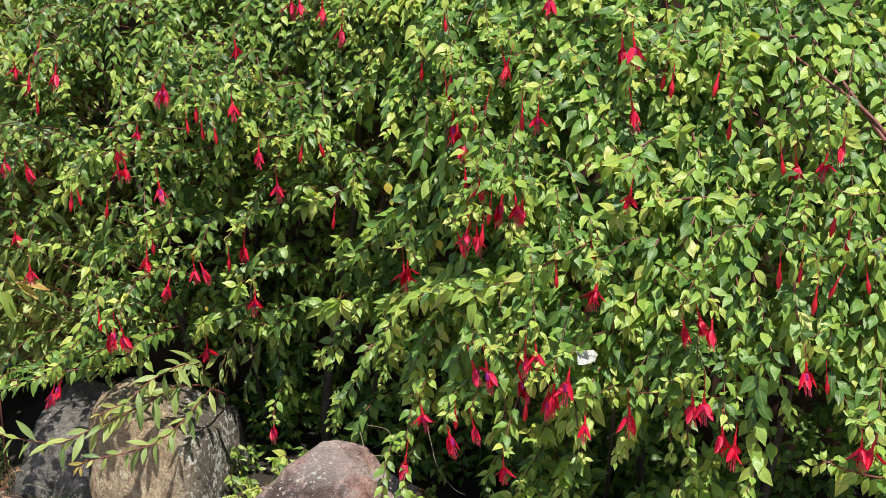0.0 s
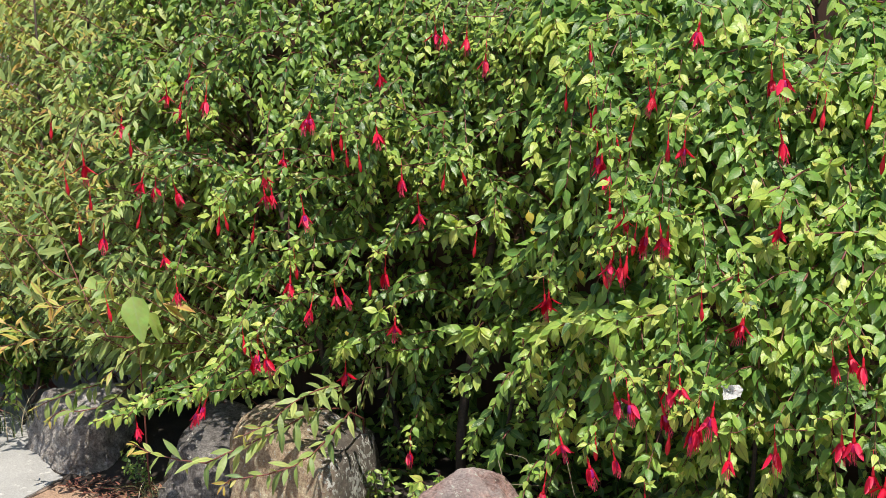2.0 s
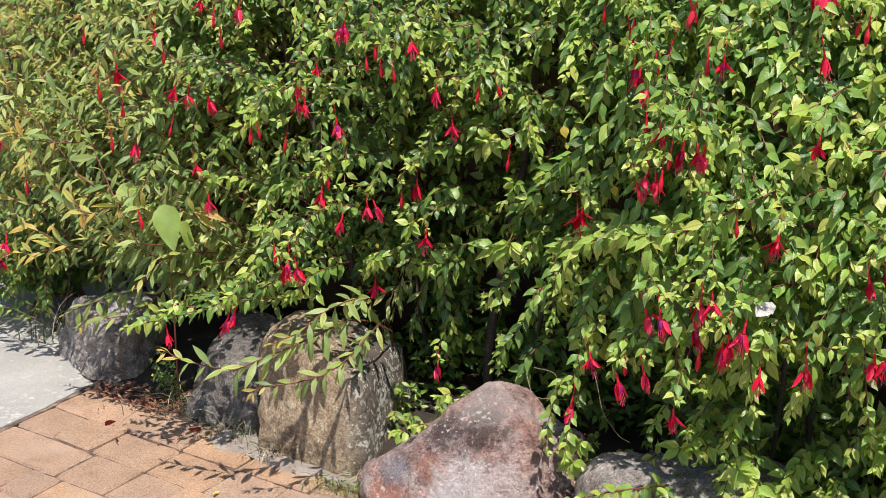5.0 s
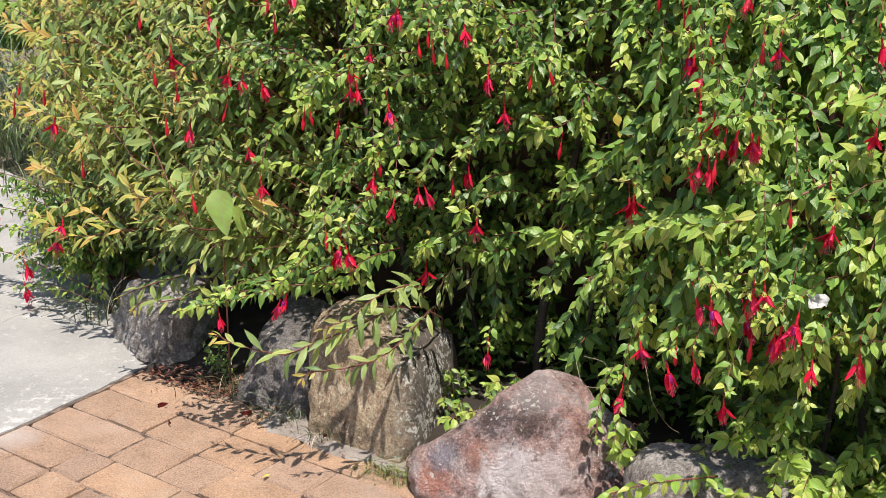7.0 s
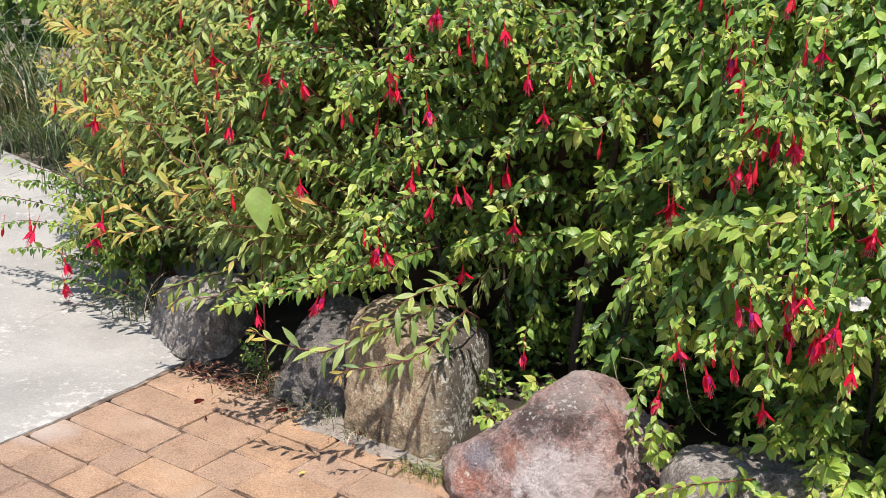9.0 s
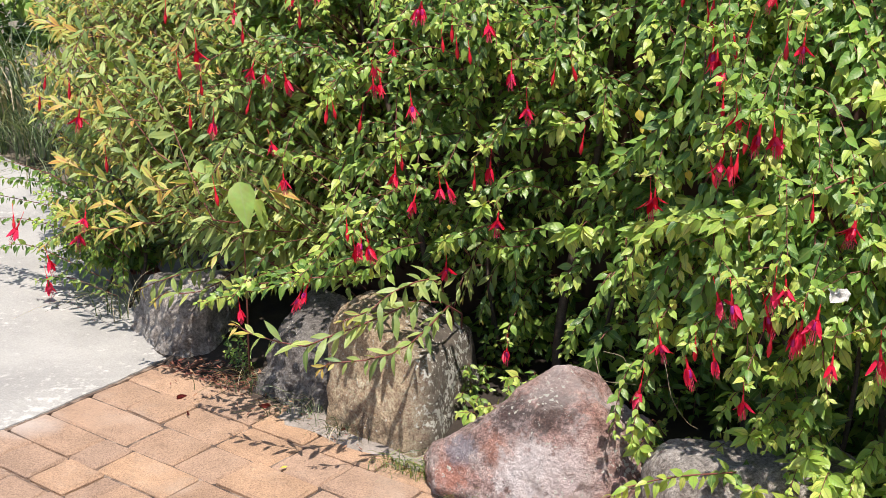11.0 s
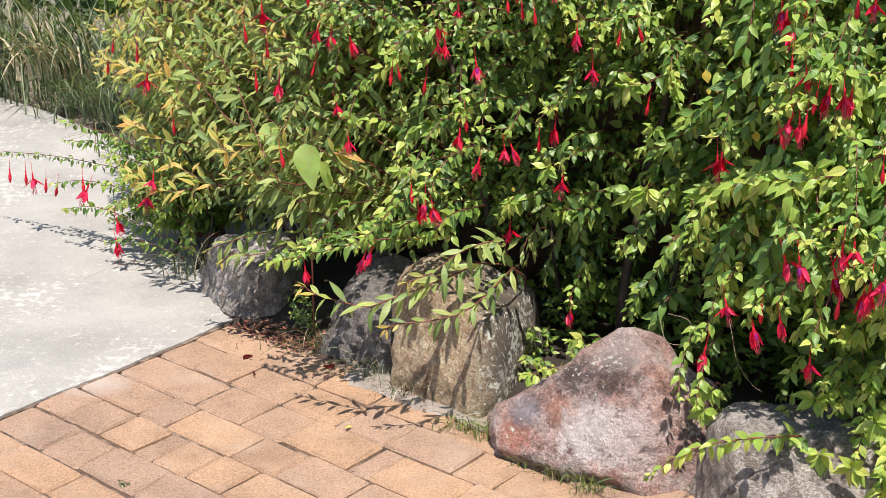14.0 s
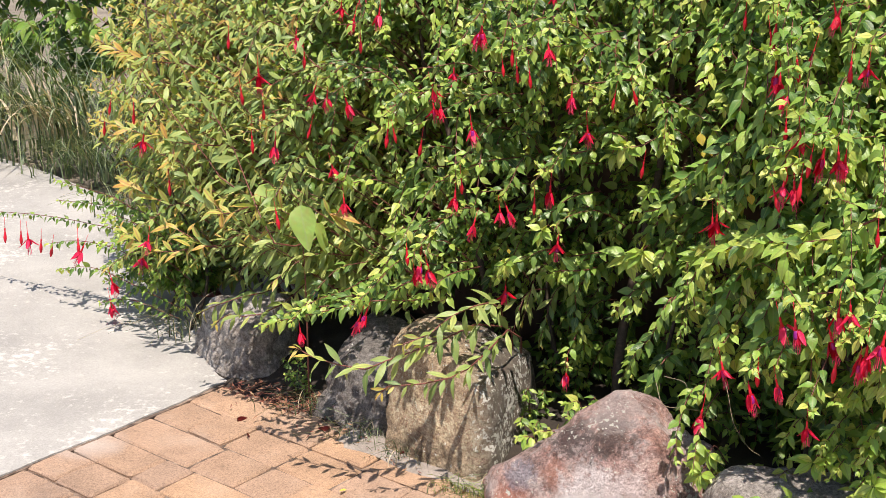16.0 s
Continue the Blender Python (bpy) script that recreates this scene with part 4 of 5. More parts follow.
# the small-leaved fuchsia beside it
middle = Plant(thing("fuchsia_shrub", (0.15, 3.01, 0.06), "bushy small-leaved fuchsia with crimson flowers, dark inside", "shrub", BUSH_GROUP), "ovate", (LEAF, FRESH, YELLOW))
stems(middle.ob, [(-0.15, 0.1, 3.25, 1.1, 0.009), (0.1, -0.08, 3.3, 1.15, 0.01), (0.3, 0.06, 3.42, 1.2, 0.008), (0.48, 0.03, 3.3, 1.2, 0.014), (0.36, -0.1, 3.36, 0.8, 0.004), (0.55, 0.0, 3.25, 1.0, 0.006)])
for i in range(400):
    x = rng.uniform(-0.42, 0.62)
    z = rng.uniform(0.38, 1.25) if i % 9 else rng.uniform(0.2, 0.4)
    if z < 0.45 and x > 0.1 and rng.random() < 0.6:
        continue
    hang(middle, x, z, rng.uniform(0.033, 0.042), reach=rng.uniform(0.11, 0.38) + hollow(x, z), gap=0.022, droop=0.3, fresh=0.08)
for i in range(100):
    x, z = rng.uniform(-0.42, 0.56), rng.uniform(0.44, 1.24)
    if hollow(x, z) < 0.07:
        spray(middle, x, z, 0.034, 6, gap=0.02, droop=0.3, fresh=0.14 if x < 0.25 else 0.25)
for i in range(40):
    hang(middle, rng.uniform(0.1, 0.6), rng.uniform(0.25, 0.7), rng.uniform(0.034, 0.046), reach=rng.uniform(0.22, 0.42), gap=0.022, droop=0.5, fresh=0.1)
for i in range(26):
    x, z = rng.uniform(-0.4, 0.55), rng.uniform(0.6, 1.15)
    if hollow(x, z) < 0.06:
        cascade(middle, x, z, rng.uniform(0.1, 0.2), rng.uniform(0.03, 0.037))
MIDDLE_A = [[(0.32, 0.61), (0.26, 0.58), (0.21, 0.56)],
    [(0.54, 0.69), (0.49, 0.63), (0.44, 0.59)],
    [(0.23, 0.94), (0.15, 0.94), (0.08, 0.93), (-0.01, 0.91)],
    [(-0.04, 0.82), (-0.08, 0.78), (-0.11, 0.73)],
    [(-0.01, 0.63), (-0.08, 0.60), (-0.14, 0.61), (-0.20, 0.60)],
    [(-0.01, 0.55), (-0.06, 0.52), (-0.11, 0.46), (-0.14, 0.40)],
    [(0.34, 0.45), (0.33, 0.33), (0.34, 0.22), (0.32, 0.16)]]
MIDDLE_B = [[(-0.05, 0.43), (-0.15, 0.38), (-0.24, 0.36), (-0.32, 0.33), (-0.40, 0.27)],
    [(0.03, 0.46), (-0.01, 0.41), (-0.04, 0.39)],
    [(0.22, 0.48), (0.19, 0.45), (0.15, 0.42)],
    [(0.35, 0.45), (0.31, 0.44), (0.26, 0.41)],
    [(0.39, 0.98), (0.33, 0.96), (0.27, 0.94)],
    [(0.40, 0.89), (0.34, 0.87), (0.29, 0.86)],
    [(0.33, 0.72), (0.29, 0.70), (0.25, 0.67)],
    [(0.12, 0.68), (0.07, 0.68), (0.02, 0.65)]]
MIDDLE_C = [[(0.50, 0.45), (0.47, 0.36), (0.46, 0.29), (0.44, 0.21)],
    [(0.49, 0.31), (0.47, 0.21), (0.47, 0.15), (0.51, 0.15)],
    [(0.39, 0.77), (0.41, 0.76), (0.43, 0.74)],
    [(0.13, 0.83), (0.09, 0.84), (0.05, 0.83)]]
for places in MIDDLE_A + MIDDLE_B + MIDDLE_C:
    trace(middle, places, 0.038, 0.03, gap=0.019, radius=0.002, droop=0.4, fresh=0.3, face=0.9)
    trace(middle, places, 0.034, 0.0, 0.12, 0.016, gap=0.02, radius=0.0016, droop=0.35, fresh=0.1, face=0.8)
for x, y, z, s in ((0.525, 2.69, 0.815, 0.03), (0.609, 2.58, 0.715, 0.026), (0.549, 2.69, 0.78, 0.017), (0.535, 2.7, 0.775, 0.016), (0.155, 2.93, 0.495, 0.014)):
    middle.add_leaf((x, y, z), (0.2, -0.2, -1), (-0.3, -0.8, 0.5), s, 2, 1.5)
for at, size in (((0.414, 2.83, 0.51), 0.056), ((0.44, 2.8, 0.53), 0.05), ((0.402, 2.87, 0.745), 0.048), ((-0.031, 3.0, 0.619), 0.04), ((0.22, 2.8, 0.575), 0.036)):
    head(middle, at, size)
for x, z in ((-0.08, 0.52), (0.3, 0.42), (0.17, 0.46), (0.07, 0.67), (0.3, 0.7), (-0.05, 0.83), (0.33, 0.96), (0.13, 0.94), (0.47, 0.66), (-0.2, 0.61)):
    head(middle, on_face(x, z, -0.04), 0.034, 7)
flowers_at(middle, [(-0.245, 0.793), (-0.214, 0.785), (-0.169, 0.778), (-0.150, 0.964), (-0.203, 0.629), (-0.173, 0.554), (0.030, 0.835), (0.033, 0.796),
                   (0.049, 0.798), (0.079, 0.868), (0.117, 0.756), (0.138, 0.958), (0.279, 0.935), (0.328, 0.840), (0.366, 0.764), (0.084, 0.603),
                   (0.128, 0.542), (0.183, 0.569), (0.198, 0.571), (0.293, 0.624), (0.310, 0.515), (0.008, 0.476), (0.023, 0.466), (-0.006, 0.458)], 0.04, False, 0.92)
flowers_at(middle, [(0.209, 0.341), (-0.110, 0.350), (-0.126, 0.332), (0.352, 0.163), (0.587, 0.636), (0.593, 0.644), (-0.266, 0.288), (-0.130, 1.022),
                   (-0.092, 0.979), (-0.184, 0.988), (0.299, 1.043), (0.423, 1.140), (0.439, 1.138), (0.482, 1.133), (0.514, 1.091), (0.139, 0.961)], 0.04, False, 0.92)
flowers_at(middle, [(-0.251, 0.717), (-0.069, 0.725), (-0.056, 0.728), (0.008, 0.717), (0.203, 0.926), (0.182, 0.895), (0.212, 0.887), (0.238, 0.878),
                   (0.415, 0.843), (0.447, 0.860), (0.096, 0.634), (0.259, 0.596), (-0.023, 0.493), (0.474, 0.709), (-0.135, 0.918)], 0.04, True, 0.95)
# low shoots that reach out over the boulders
for pts in ([(-0.06, 2.936, 0.384), (-0.136, 2.861, 0.388), (-0.238, 2.863, 0.367), (-0.331, 2.899, 0.338), (-0.416, 2.95, 0.303)],
            [(-0.223, 3.034, 0.366), (-0.279, 2.908, 0.372), (-0.324, 2.894, 0.349)]):
    middle.shoot([np.array(pts[0]) - OUT * 0.15] + [np.array(q) + rng.normal(0, 0.008, 3) for q in pts], 0.034, gap=0.019, radius=0.0018, droop=0.4, fresh=0.2, bare=0.15)
middle.finish(270, (-0.5, 0.6, 0.15, 1.1))

# the lance-leaved shrub at the end of the hedge
lance = Plant(thing("lance_leaved_shrub", (-0.59, 3.50, 0.06), "upright shrub with narrow green leaves, orange-tinted at the tips", "shrub", BUSH_GROUP), "lance", (LANCE, BLUSH))
lance.wide = 1.4
stems(lance.ob, [(-0.45, -0.25, 3.4, 1.2, 0.007), (-0.52, -0.3, 3.4, 1.1, 0.006), (-0.6, -0.3, 3.45, 1.0, 0.006), (-0.4, -0.15, 3.4, 1.2, 0.007), (-0.35, -0.12, 3.4, 1.0, 0.005)])
for i in range(1050):
    x = rng.uniform(-1.06, -0.32)
    z = rng.uniform(0.14 if x < -0.78 else 0.4, 1.35)
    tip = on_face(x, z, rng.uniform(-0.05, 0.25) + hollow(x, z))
    lean = rng.uniform(0.08, 0.2)
    base = tip - OUT * rng.uniform(0.1, 0.25) + np.array((lean, -0.6 * lean, -rng.uniform(0.12, 0.26)))
    base[2] = max(base[2], 0.08)
    mid = (tip + base) / 2 + np.array((0, 0, 0.03)) + OUT * 0.03
    orange = 0.22 if x < -0.66 else 0.04
    lance.shoot([base, mid, tip], rng.uniform(0.045, 0.061), gap=0.016, radius=0.0016, paired=False, droop=0.35, fresh=orange * rng.uniform(0.2, 1.2), face=0.7)
LANCE_STEMS = [[(-0.35, 0.45), (-0.42, 0.56), (-0.51, 0.69), (-0.62, 0.81), (-0.71, 0.92)],
    [(-0.50, 0.55), (-0.58, 0.65), (-0.70, 0.76), (-0.81, 0.84)],
    [(-0.52, 0.50), (-0.60, 0.58), (-0.71, 0.71)],
    [(-0.27, 0.85), (-0.36, 0.94)]]
BLUSHED = [[(-0.57, 0.66), (-0.71, 0.67), (-0.97, 0.59)],
    [(-0.74, 0.83), (-0.89, 0.81), (-1.01, 0.82)],
    [(-0.55, 0.43), (-0.64, 0.45), (-0.69, 0.46)],
    [(-0.58, 0.41), (-0.68, 0.42), (-0.82, 0.38)],
    [(-0.67, 0.49), (-0.77, 0.50), (-0.91, 0.45)],
    [(-0.45, 0.51), (-0.49, 0.53), (-0.53, 0.54)]]
for places in LANCE_STEMS:
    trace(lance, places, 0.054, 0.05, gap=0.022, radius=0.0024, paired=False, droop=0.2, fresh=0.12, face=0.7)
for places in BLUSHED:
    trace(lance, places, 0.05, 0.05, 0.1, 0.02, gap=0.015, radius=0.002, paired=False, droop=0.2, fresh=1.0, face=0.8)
for pts in ([(-0.308, 3.085, 0.349), (-0.379, 2.988, 0.345), (-0.444, 2.966, 0.323), (-0.492, 2.975, 0.302), (-0.537, 3.002, 0.278)],
            [(-0.426, 3.155, 0.34), (-0.481, 3.048, 0.345), (-0.523, 3.014, 0.335), (-0.566, 3.019, 0.302)]):
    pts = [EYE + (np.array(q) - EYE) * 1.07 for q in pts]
    lance.shoot([pts[0] - OUT * 0.12] + [q + rng.normal(0, 0.012, 3) for q in pts], 0.05, gap=0.015, radius=0.002, paired=False, droop=0.4, fresh=0.12, bare=0.2)
for x, z in ((-0.4, 0.36), (-0.5, 0.35), (-0.6, 0.37)):
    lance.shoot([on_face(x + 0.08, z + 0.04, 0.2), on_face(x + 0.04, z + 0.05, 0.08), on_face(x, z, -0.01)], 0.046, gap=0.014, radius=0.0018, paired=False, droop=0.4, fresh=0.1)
# one long pale leaf pair beside the broad-leaved weed
for way, size in (((0.9, -0.3, 0.05), 0.07), ((0.8, -0.2, -0.6), 0.065), ((-0.2, -0.3, 0.8), 0.04)):
    lance.add_leaf((-0.262, 3.08, 0.533), way, (-0.1, -0.6, 0.8), size, 1, 1.4)
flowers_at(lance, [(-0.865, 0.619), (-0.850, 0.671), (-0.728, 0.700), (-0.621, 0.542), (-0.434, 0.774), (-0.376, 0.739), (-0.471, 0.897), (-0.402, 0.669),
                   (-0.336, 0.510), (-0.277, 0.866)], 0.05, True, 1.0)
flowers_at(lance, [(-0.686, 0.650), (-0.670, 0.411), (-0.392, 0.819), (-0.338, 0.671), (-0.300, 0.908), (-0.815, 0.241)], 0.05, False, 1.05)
lance.finish(240, (-1.0, -0.3, 0.2, 0.95))

# fuchsia shoots that hang over the concrete
edge = Plant(thing("fuchsia_shrub", (-0.8, 3.8, 0.0), "straggling small fuchsia reaching over the concrete, few flowers", "shrub", BUSH_GROUP), "ovate", (LEAF, FRESH))
stems(edge.ob, [(-0.72, -0.05, 3.3, 0.4, 0.006), (-0.78, -0.12, 3.35, 0.35, 0.005)])
for pts in ([(-0.72, 3.75, 0.15), (-0.9, 3.84, 0.26), (-1.03, 3.92, 0.27), (-1.19, 4.02, 0.27), (-1.41, 4.15, 0.25), (-1.52, 4.21, 0.21)],
            [(-0.72, 3.76, 0.2), (-0.91, 3.84, 0.35), (-1.04, 3.92, 0.38), (-1.17, 4.0, 0.39)], [(-0.72, 3.74, 0.05), (-0.93, 3.81, 0.13), (-1.05, 3.88, 0.15), (-1.17, 3.95, 0.12)],
            [(-0.7, 3.72, 0.22), (-0.87, 3.82, 0.34), (-1.01, 3.9, 0.34), (-1.16, 3.99, 0.33)], [(-0.75, 3.72, 0.04), (-0.9, 3.75, 0.09), (-1.0, 3.78, 0.07)], [(-0.75, 3.78, 0.12), (-0.95, 3.88, 0.2), (-1.1, 3.96, 0.21), (-1.22, 4.02, 0.18)]):
    edge.shoot(pts, 0.024 if len(pts) == 6 else 0.032, gap=0.024 if len(pts) == 6 else 0.02, radius=0.0016, droop=0.7, fresh=0.12, bare=0.1)
for i in range(90):
    x = rng.uniform(-1.06, -0.7)
    tip = np.array((x, 3.3 - 0.6 * x + rng.uniform(-0.08, 0.24), rng.uniform(0.04, 0.34)))
    base = np.array((rng.uniform(-0.8, -0.65), 3.9, 0.05))
    edge.shoot([base, (tip + base) / 2 + np.array((0, 0, 0.08)), tip], 0.034, gap=0.021, fresh=0.15)
for x, y, z in ((-1.29, 4.07, 0.2), (-1.08, 3.93, 0.2), (-0.87, 3.8, 0.22), (-0.97, 3.78, 0.08)):
    add_flower(edge.ob, (x, y, z), 1.2)
for x, y, z in ((-1.32, 4.1, 0.2), (-1.38, 4.13, 0.2), (-1.24, 4.04, 0.19), (-1.2, 4.02, 0.18), (-1.1, 3.95, 0.22)):
    add_bud(edge.ob, (x, y, z), 1.15)
edge.finish(160)


# the low lance-leaved shoots in front of the boulders
low = Plant(thing("lance_leaved_sapling", (0.16, 2.9, 0.05), "low willow-like shoots with narrow light green leaves", "shrub"), "lance", (LANCE, BLUSH))
low.wide = 1.3
for pts, size in (([(0.2, 3.05, 0.05), (0.17, 3.0, 0.28), (0.08, 2.86, 0.336), (0.017, 2.78, 0.333), (-0.05, 2.72, 0.326), (-0.118, 2.7, 0.307), (-0.16, 2.7, 0.288), (-0.217, 2.72, 0.29), (-0.281, 2.75, 0.298), (-0.313, 2.77, 0.31)], 0.06),
                  ([(0.2, 3.05, 0.05), (0.19, 2.98, 0.29), (0.125, 2.82, 0.303), (0.066, 2.72, 0.287), (0.016, 2.66, 0.284), (-0.056, 2.62, 0.285), (-0.104, 2.62, 0.284), (-0.122, 2.62, 0.27)], 0.05),
                  ([(0.2, 3.05, 0.05), (0.15, 2.98, 0.32), (0.093, 2.84, 0.39), (0.016, 2.76, 0.384), (-0.02, 2.72, 0.365), (-0.08, 2.7, 0.346)], 0.054)):
    low.shoot(pts, size, gap=0.0155, radius=0.0026, paired=False, droop=0.14, spread=0.7, fresh=0.06, bare=0.42, face=0.9)
for x, z in ((0.17, 0.26), (0.2, 0.33), (0.24, 0.28)):
    low.shoot([(x + 0.1, 3.24 - 0.4 * x, z + 0.06), (x + 0.04, 3.16 - 0.4 * x, z + 0.07), (x, 3.1 - 0.4 * x, z - 0.04)], 0.045, gap=0.018, radius=0.0016, paired=False, droop=0.8, fresh=0.03, bare=0.1)
low.finish(200)

# young shoots at the foot of the hedge
foot = Plant(thing("fuchsia_seedling", (0.8, 2.4, 0.05), "low young fuchsia shoots with yellow-green tips", "shrub"), "ovate", (LEAF, FRESH))
foot.shoot([(0.85, 2.45, 0.08), (0.73, 2.35, 0.16), (0.617, 2.23, 0.22), (0.528, 2.21, 0.223), (0.448, 2.21, 0.203), (0.4, 2.22, 0.163), (0.377, 2.23, 0.137)], 0.036, gap=0.019, radius=0.0022, droop=0.4, fresh=0.5)
for pts in ([(0.56, 2.62, 0.3), (0.5, 2.5, 0.32), (0.465, 2.43, 0.27), (0.46, 2.4, 0.22)], [(0.58, 2.6, 0.28), (0.53, 2.48, 0.29), (0.5, 2.41, 0.25), (0.49, 2.38, 0.21)]):
    foot.shoot(pts, 0.032, gap=0.019, radius=0.0016, droop=0.5, fresh=0.25)
for at in ((0.7, 2.25, 0.175), (0.748, 2.2, 0.172), (0.779, 2.2, 0.268), (0.698, 2.3, 0.266), (0.535, 2.45, 0.213), (0.521, 2.45, 0.169)):
    head(foot, at, 0.042, 9)
for i in range(22):
    x = rng.uniform(0.62, 1.3)
    tip = np.array((x, 2.72 - 0.6 * x + rng.uniform(-0.05, 0.2), rng.uniform(0.08, 0.26)))
    base = tip - OUT * rng.uniform(0.1, 0.25)
    base[2] = 0.05
    foot.shoot([base, (tip + base) / 2 + np.array((0, 0, 0.06)), tip], rng.uniform(0.035, 0.05), gap=0.022, fresh=0.5)
for x, y, z in ((0.24, 2.62, 0.16), (0.2, 2.66, 0.13), (0.3, 2.68, 0.2)):
    foot.shoot([(x + 0.02, y + 0.12, 0.05), (x + 0.01, y + 0.04, z), (x - 0.03, y, z + 0.02)], 0.035, gap=0.018, fresh=0.8)
for i in range(90):
    x = rng.uniform(0.3, 1.2)
    tip = np.array((x, (3.38 if x < 0.55 else 3.12) - 0.6 * x + rng.uniform(-0.05, 0.3), rng.uniform(0.06, 0.36)))
    base = tip + np.array((rng.normal(0, 0.06), 0.1, 0))
    base[2] = 0.04
    foot.shoot([base, (tip + base) / 2 + np.array((0, 0, 0.05)), tip], rng.uniform(0.03, 0.045), gap=0.024, fresh=0.1)
for i in range(30):
    x = rng.uniform(0.8, 1.3)
    tip = np.array((x, 2.48 - 0.6 * x + rng.uniform(-0.06, 0.12), rng.uniform(0.06, 0.2)))
    base = tip - OUT * rng.uniform(0.1, 0.25)
    base[2] = 0.04
    foot.shoot([base, (tip + base) / 2 + np.array((0, 0, 0.06)), tip], rng.uniform(0.034, 0.048), gap=0.022, fresh=0.6)
for i in range(14):
    x = rng.uniform(0.14, 0.62)
    tip = np.array((x, 3.3 - 0.6 * x + rng.uniform(-0.05, 0.2), rng.uniform(0.08, 0.3)))
    base = tip + np.array((rng.normal(0, 0.05), 0.12, 0))
    base[2] = 0.04
    foot.shoot([base, (tip + base) / 2 + np.array((0, 0, 0.04)), tip], rng.uniform(0.028, 0.04), gap=0.02, fresh=0.1)
for i in range(16):
    x = rng.uniform(0.16, 0.5)
    tip = np.array((x, 3.2 - 0.6 * x + rng.uniform(-0.05, 0.15), rng.uniform(0.06, 0.15)))
    base = tip + np.array((rng.normal(0, 0.04), 0.06, 0))
    base[2] = 0.02
    foot.shoot([base, (tip + base) / 2 + np.array((0, 0, 0.03)), tip], rng.uniform(0.024, 0.034), gap=0.018, fresh=0.1)
for i in range(14):
    x = rng.uniform(0.7, 0.98)
    tip = np.array((x, 2.63 - 0.6 * x + rng.uniform(-0.08, 0.08), rng.uniform(0.13, 0.23)))
    base = tip + np.array((0.12, 0.22, 0))
    base[2] = 0.06
    foot.shoot([base, (tip + base) / 2 + np.array((0, 0, 0.09)), tip], rng.uniform(0.032, 0.044), gap=0.021, fresh=0.55)
for i in range(90):
    x = rng.uniform(0.85, 1.75)
    tip = np.array((x, 3.05 - 0.6 * x + rng.uniform(-0.05, 0.25), rng.uniform(0.06, 0.36)))
    base = tip + np.array((rng.normal(0, 0.06), 0.1, 0))
    base[2] = 0.04
    foot.shoot([base, (tip + base) / 2 + np.array((0, 0, 0.05)), tip], rng.uniform(0.03, 0.045), gap=0.024, fresh=0.1)
for i in range(30):
    x = rng.uniform(0.5, 0.66)
    tip = np.array((x, 2.9 - 0.6 * x + rng.uniform(-0.08, 0.1), rng.uniform(0.05, 0.16)))
    base = tip + np.array((rng.normal(0, 0.03), 0.07, 0))
    base[2] = 0.02
    foot.shoot([base, (tip + base) / 2 + np.array((0, 0, 0.03)), tip], rng.uniform(0.024, 0.034), gap=0.019, fresh=0.1)
for i in range(6):
    tip = np.array((-0.38 + rng.normal(0, 0.05), 3.22 + rng.normal(0, 0.03), rng.uniform(0.05, 0.15)))
    foot.shoot([(tip[0] + 0.03, tip[1] + 0.05, 0.0), (tip[0] + 0.01, tip[1] + 0.02, tip[2] * 0.8), tip], 0.018, gap=0.012, radius=0.0008, fresh=0.1)
for i in range(14):
    x = rng.uniform(0.18, 0.42)
    tip = np.array((x, 3.02 - 0.6 * x + rng.uniform(-0.06, 0.1), rng.uniform(0.06, 0.16)))
    foot.shoot([(x + 0.02, tip[1] + 0.06, 0.03), (x + 0.01, tip[1] + 0.03, tip[2]), tip], rng.uniform(0.022, 0.032), gap=0.017, fresh=0.05)
for i in range(34):
    x = rng.uniform(0.64, 1.05)
    tip = np.array((x, 2.72 - 0.6 * x + rng.uniform(-0.06, 0.06), rng.uniform(0.16, 0.4)))
    base = tip - OUT * rng.uniform(0.12, 0.25) + np.array((0.04, 0, -0.1))
    base[2] = max(base[2], 0.05)
    foot.shoot([base, (tip + base) / 2 + np.array((0, 0, 0.07)), tip], rng.uniform(0.03, 0.042), gap=0.021, fresh=0.35)
foot.finish(160)

# bare dry twigs in the dark under the hedge
for pts in ([(0.434, 2.52, 0.335), (0.443, 2.48, 0.304), (0.481, 2.47, 0.3), (0.51, 2.47, 0.296)], [(0.45, 2.52, 0.348), (0.48, 2.48, 0.353), (0.49, 2.47, 0.339)],
            [(0.56, 2.46, 0.36), (0.565, 2.44, 0.33), (0.573, 2.42, 0.288), (0.605, 2.42, 0.239), (0.629, 2.42, 0.222)], [(0.8, 2.4, 0.36), (0.84, 2.32, 0.28), (0.89, 2.3, 0.22)],
            [(0.56, 2.72, 0.76), (0.585, 2.62, 0.74), (0.6, 2.6, 0.715), (0.615, 2.6, 0.69)]):
    twig = link_part("dry_twig", tube_mesh("dry_twig", [(smooth_line(pts, 14), 0.0008)], 5), PALE_TWIG)
    tagged(twig, "thin pale dry twig hanging under the shrub", "twig", "dry twigs")

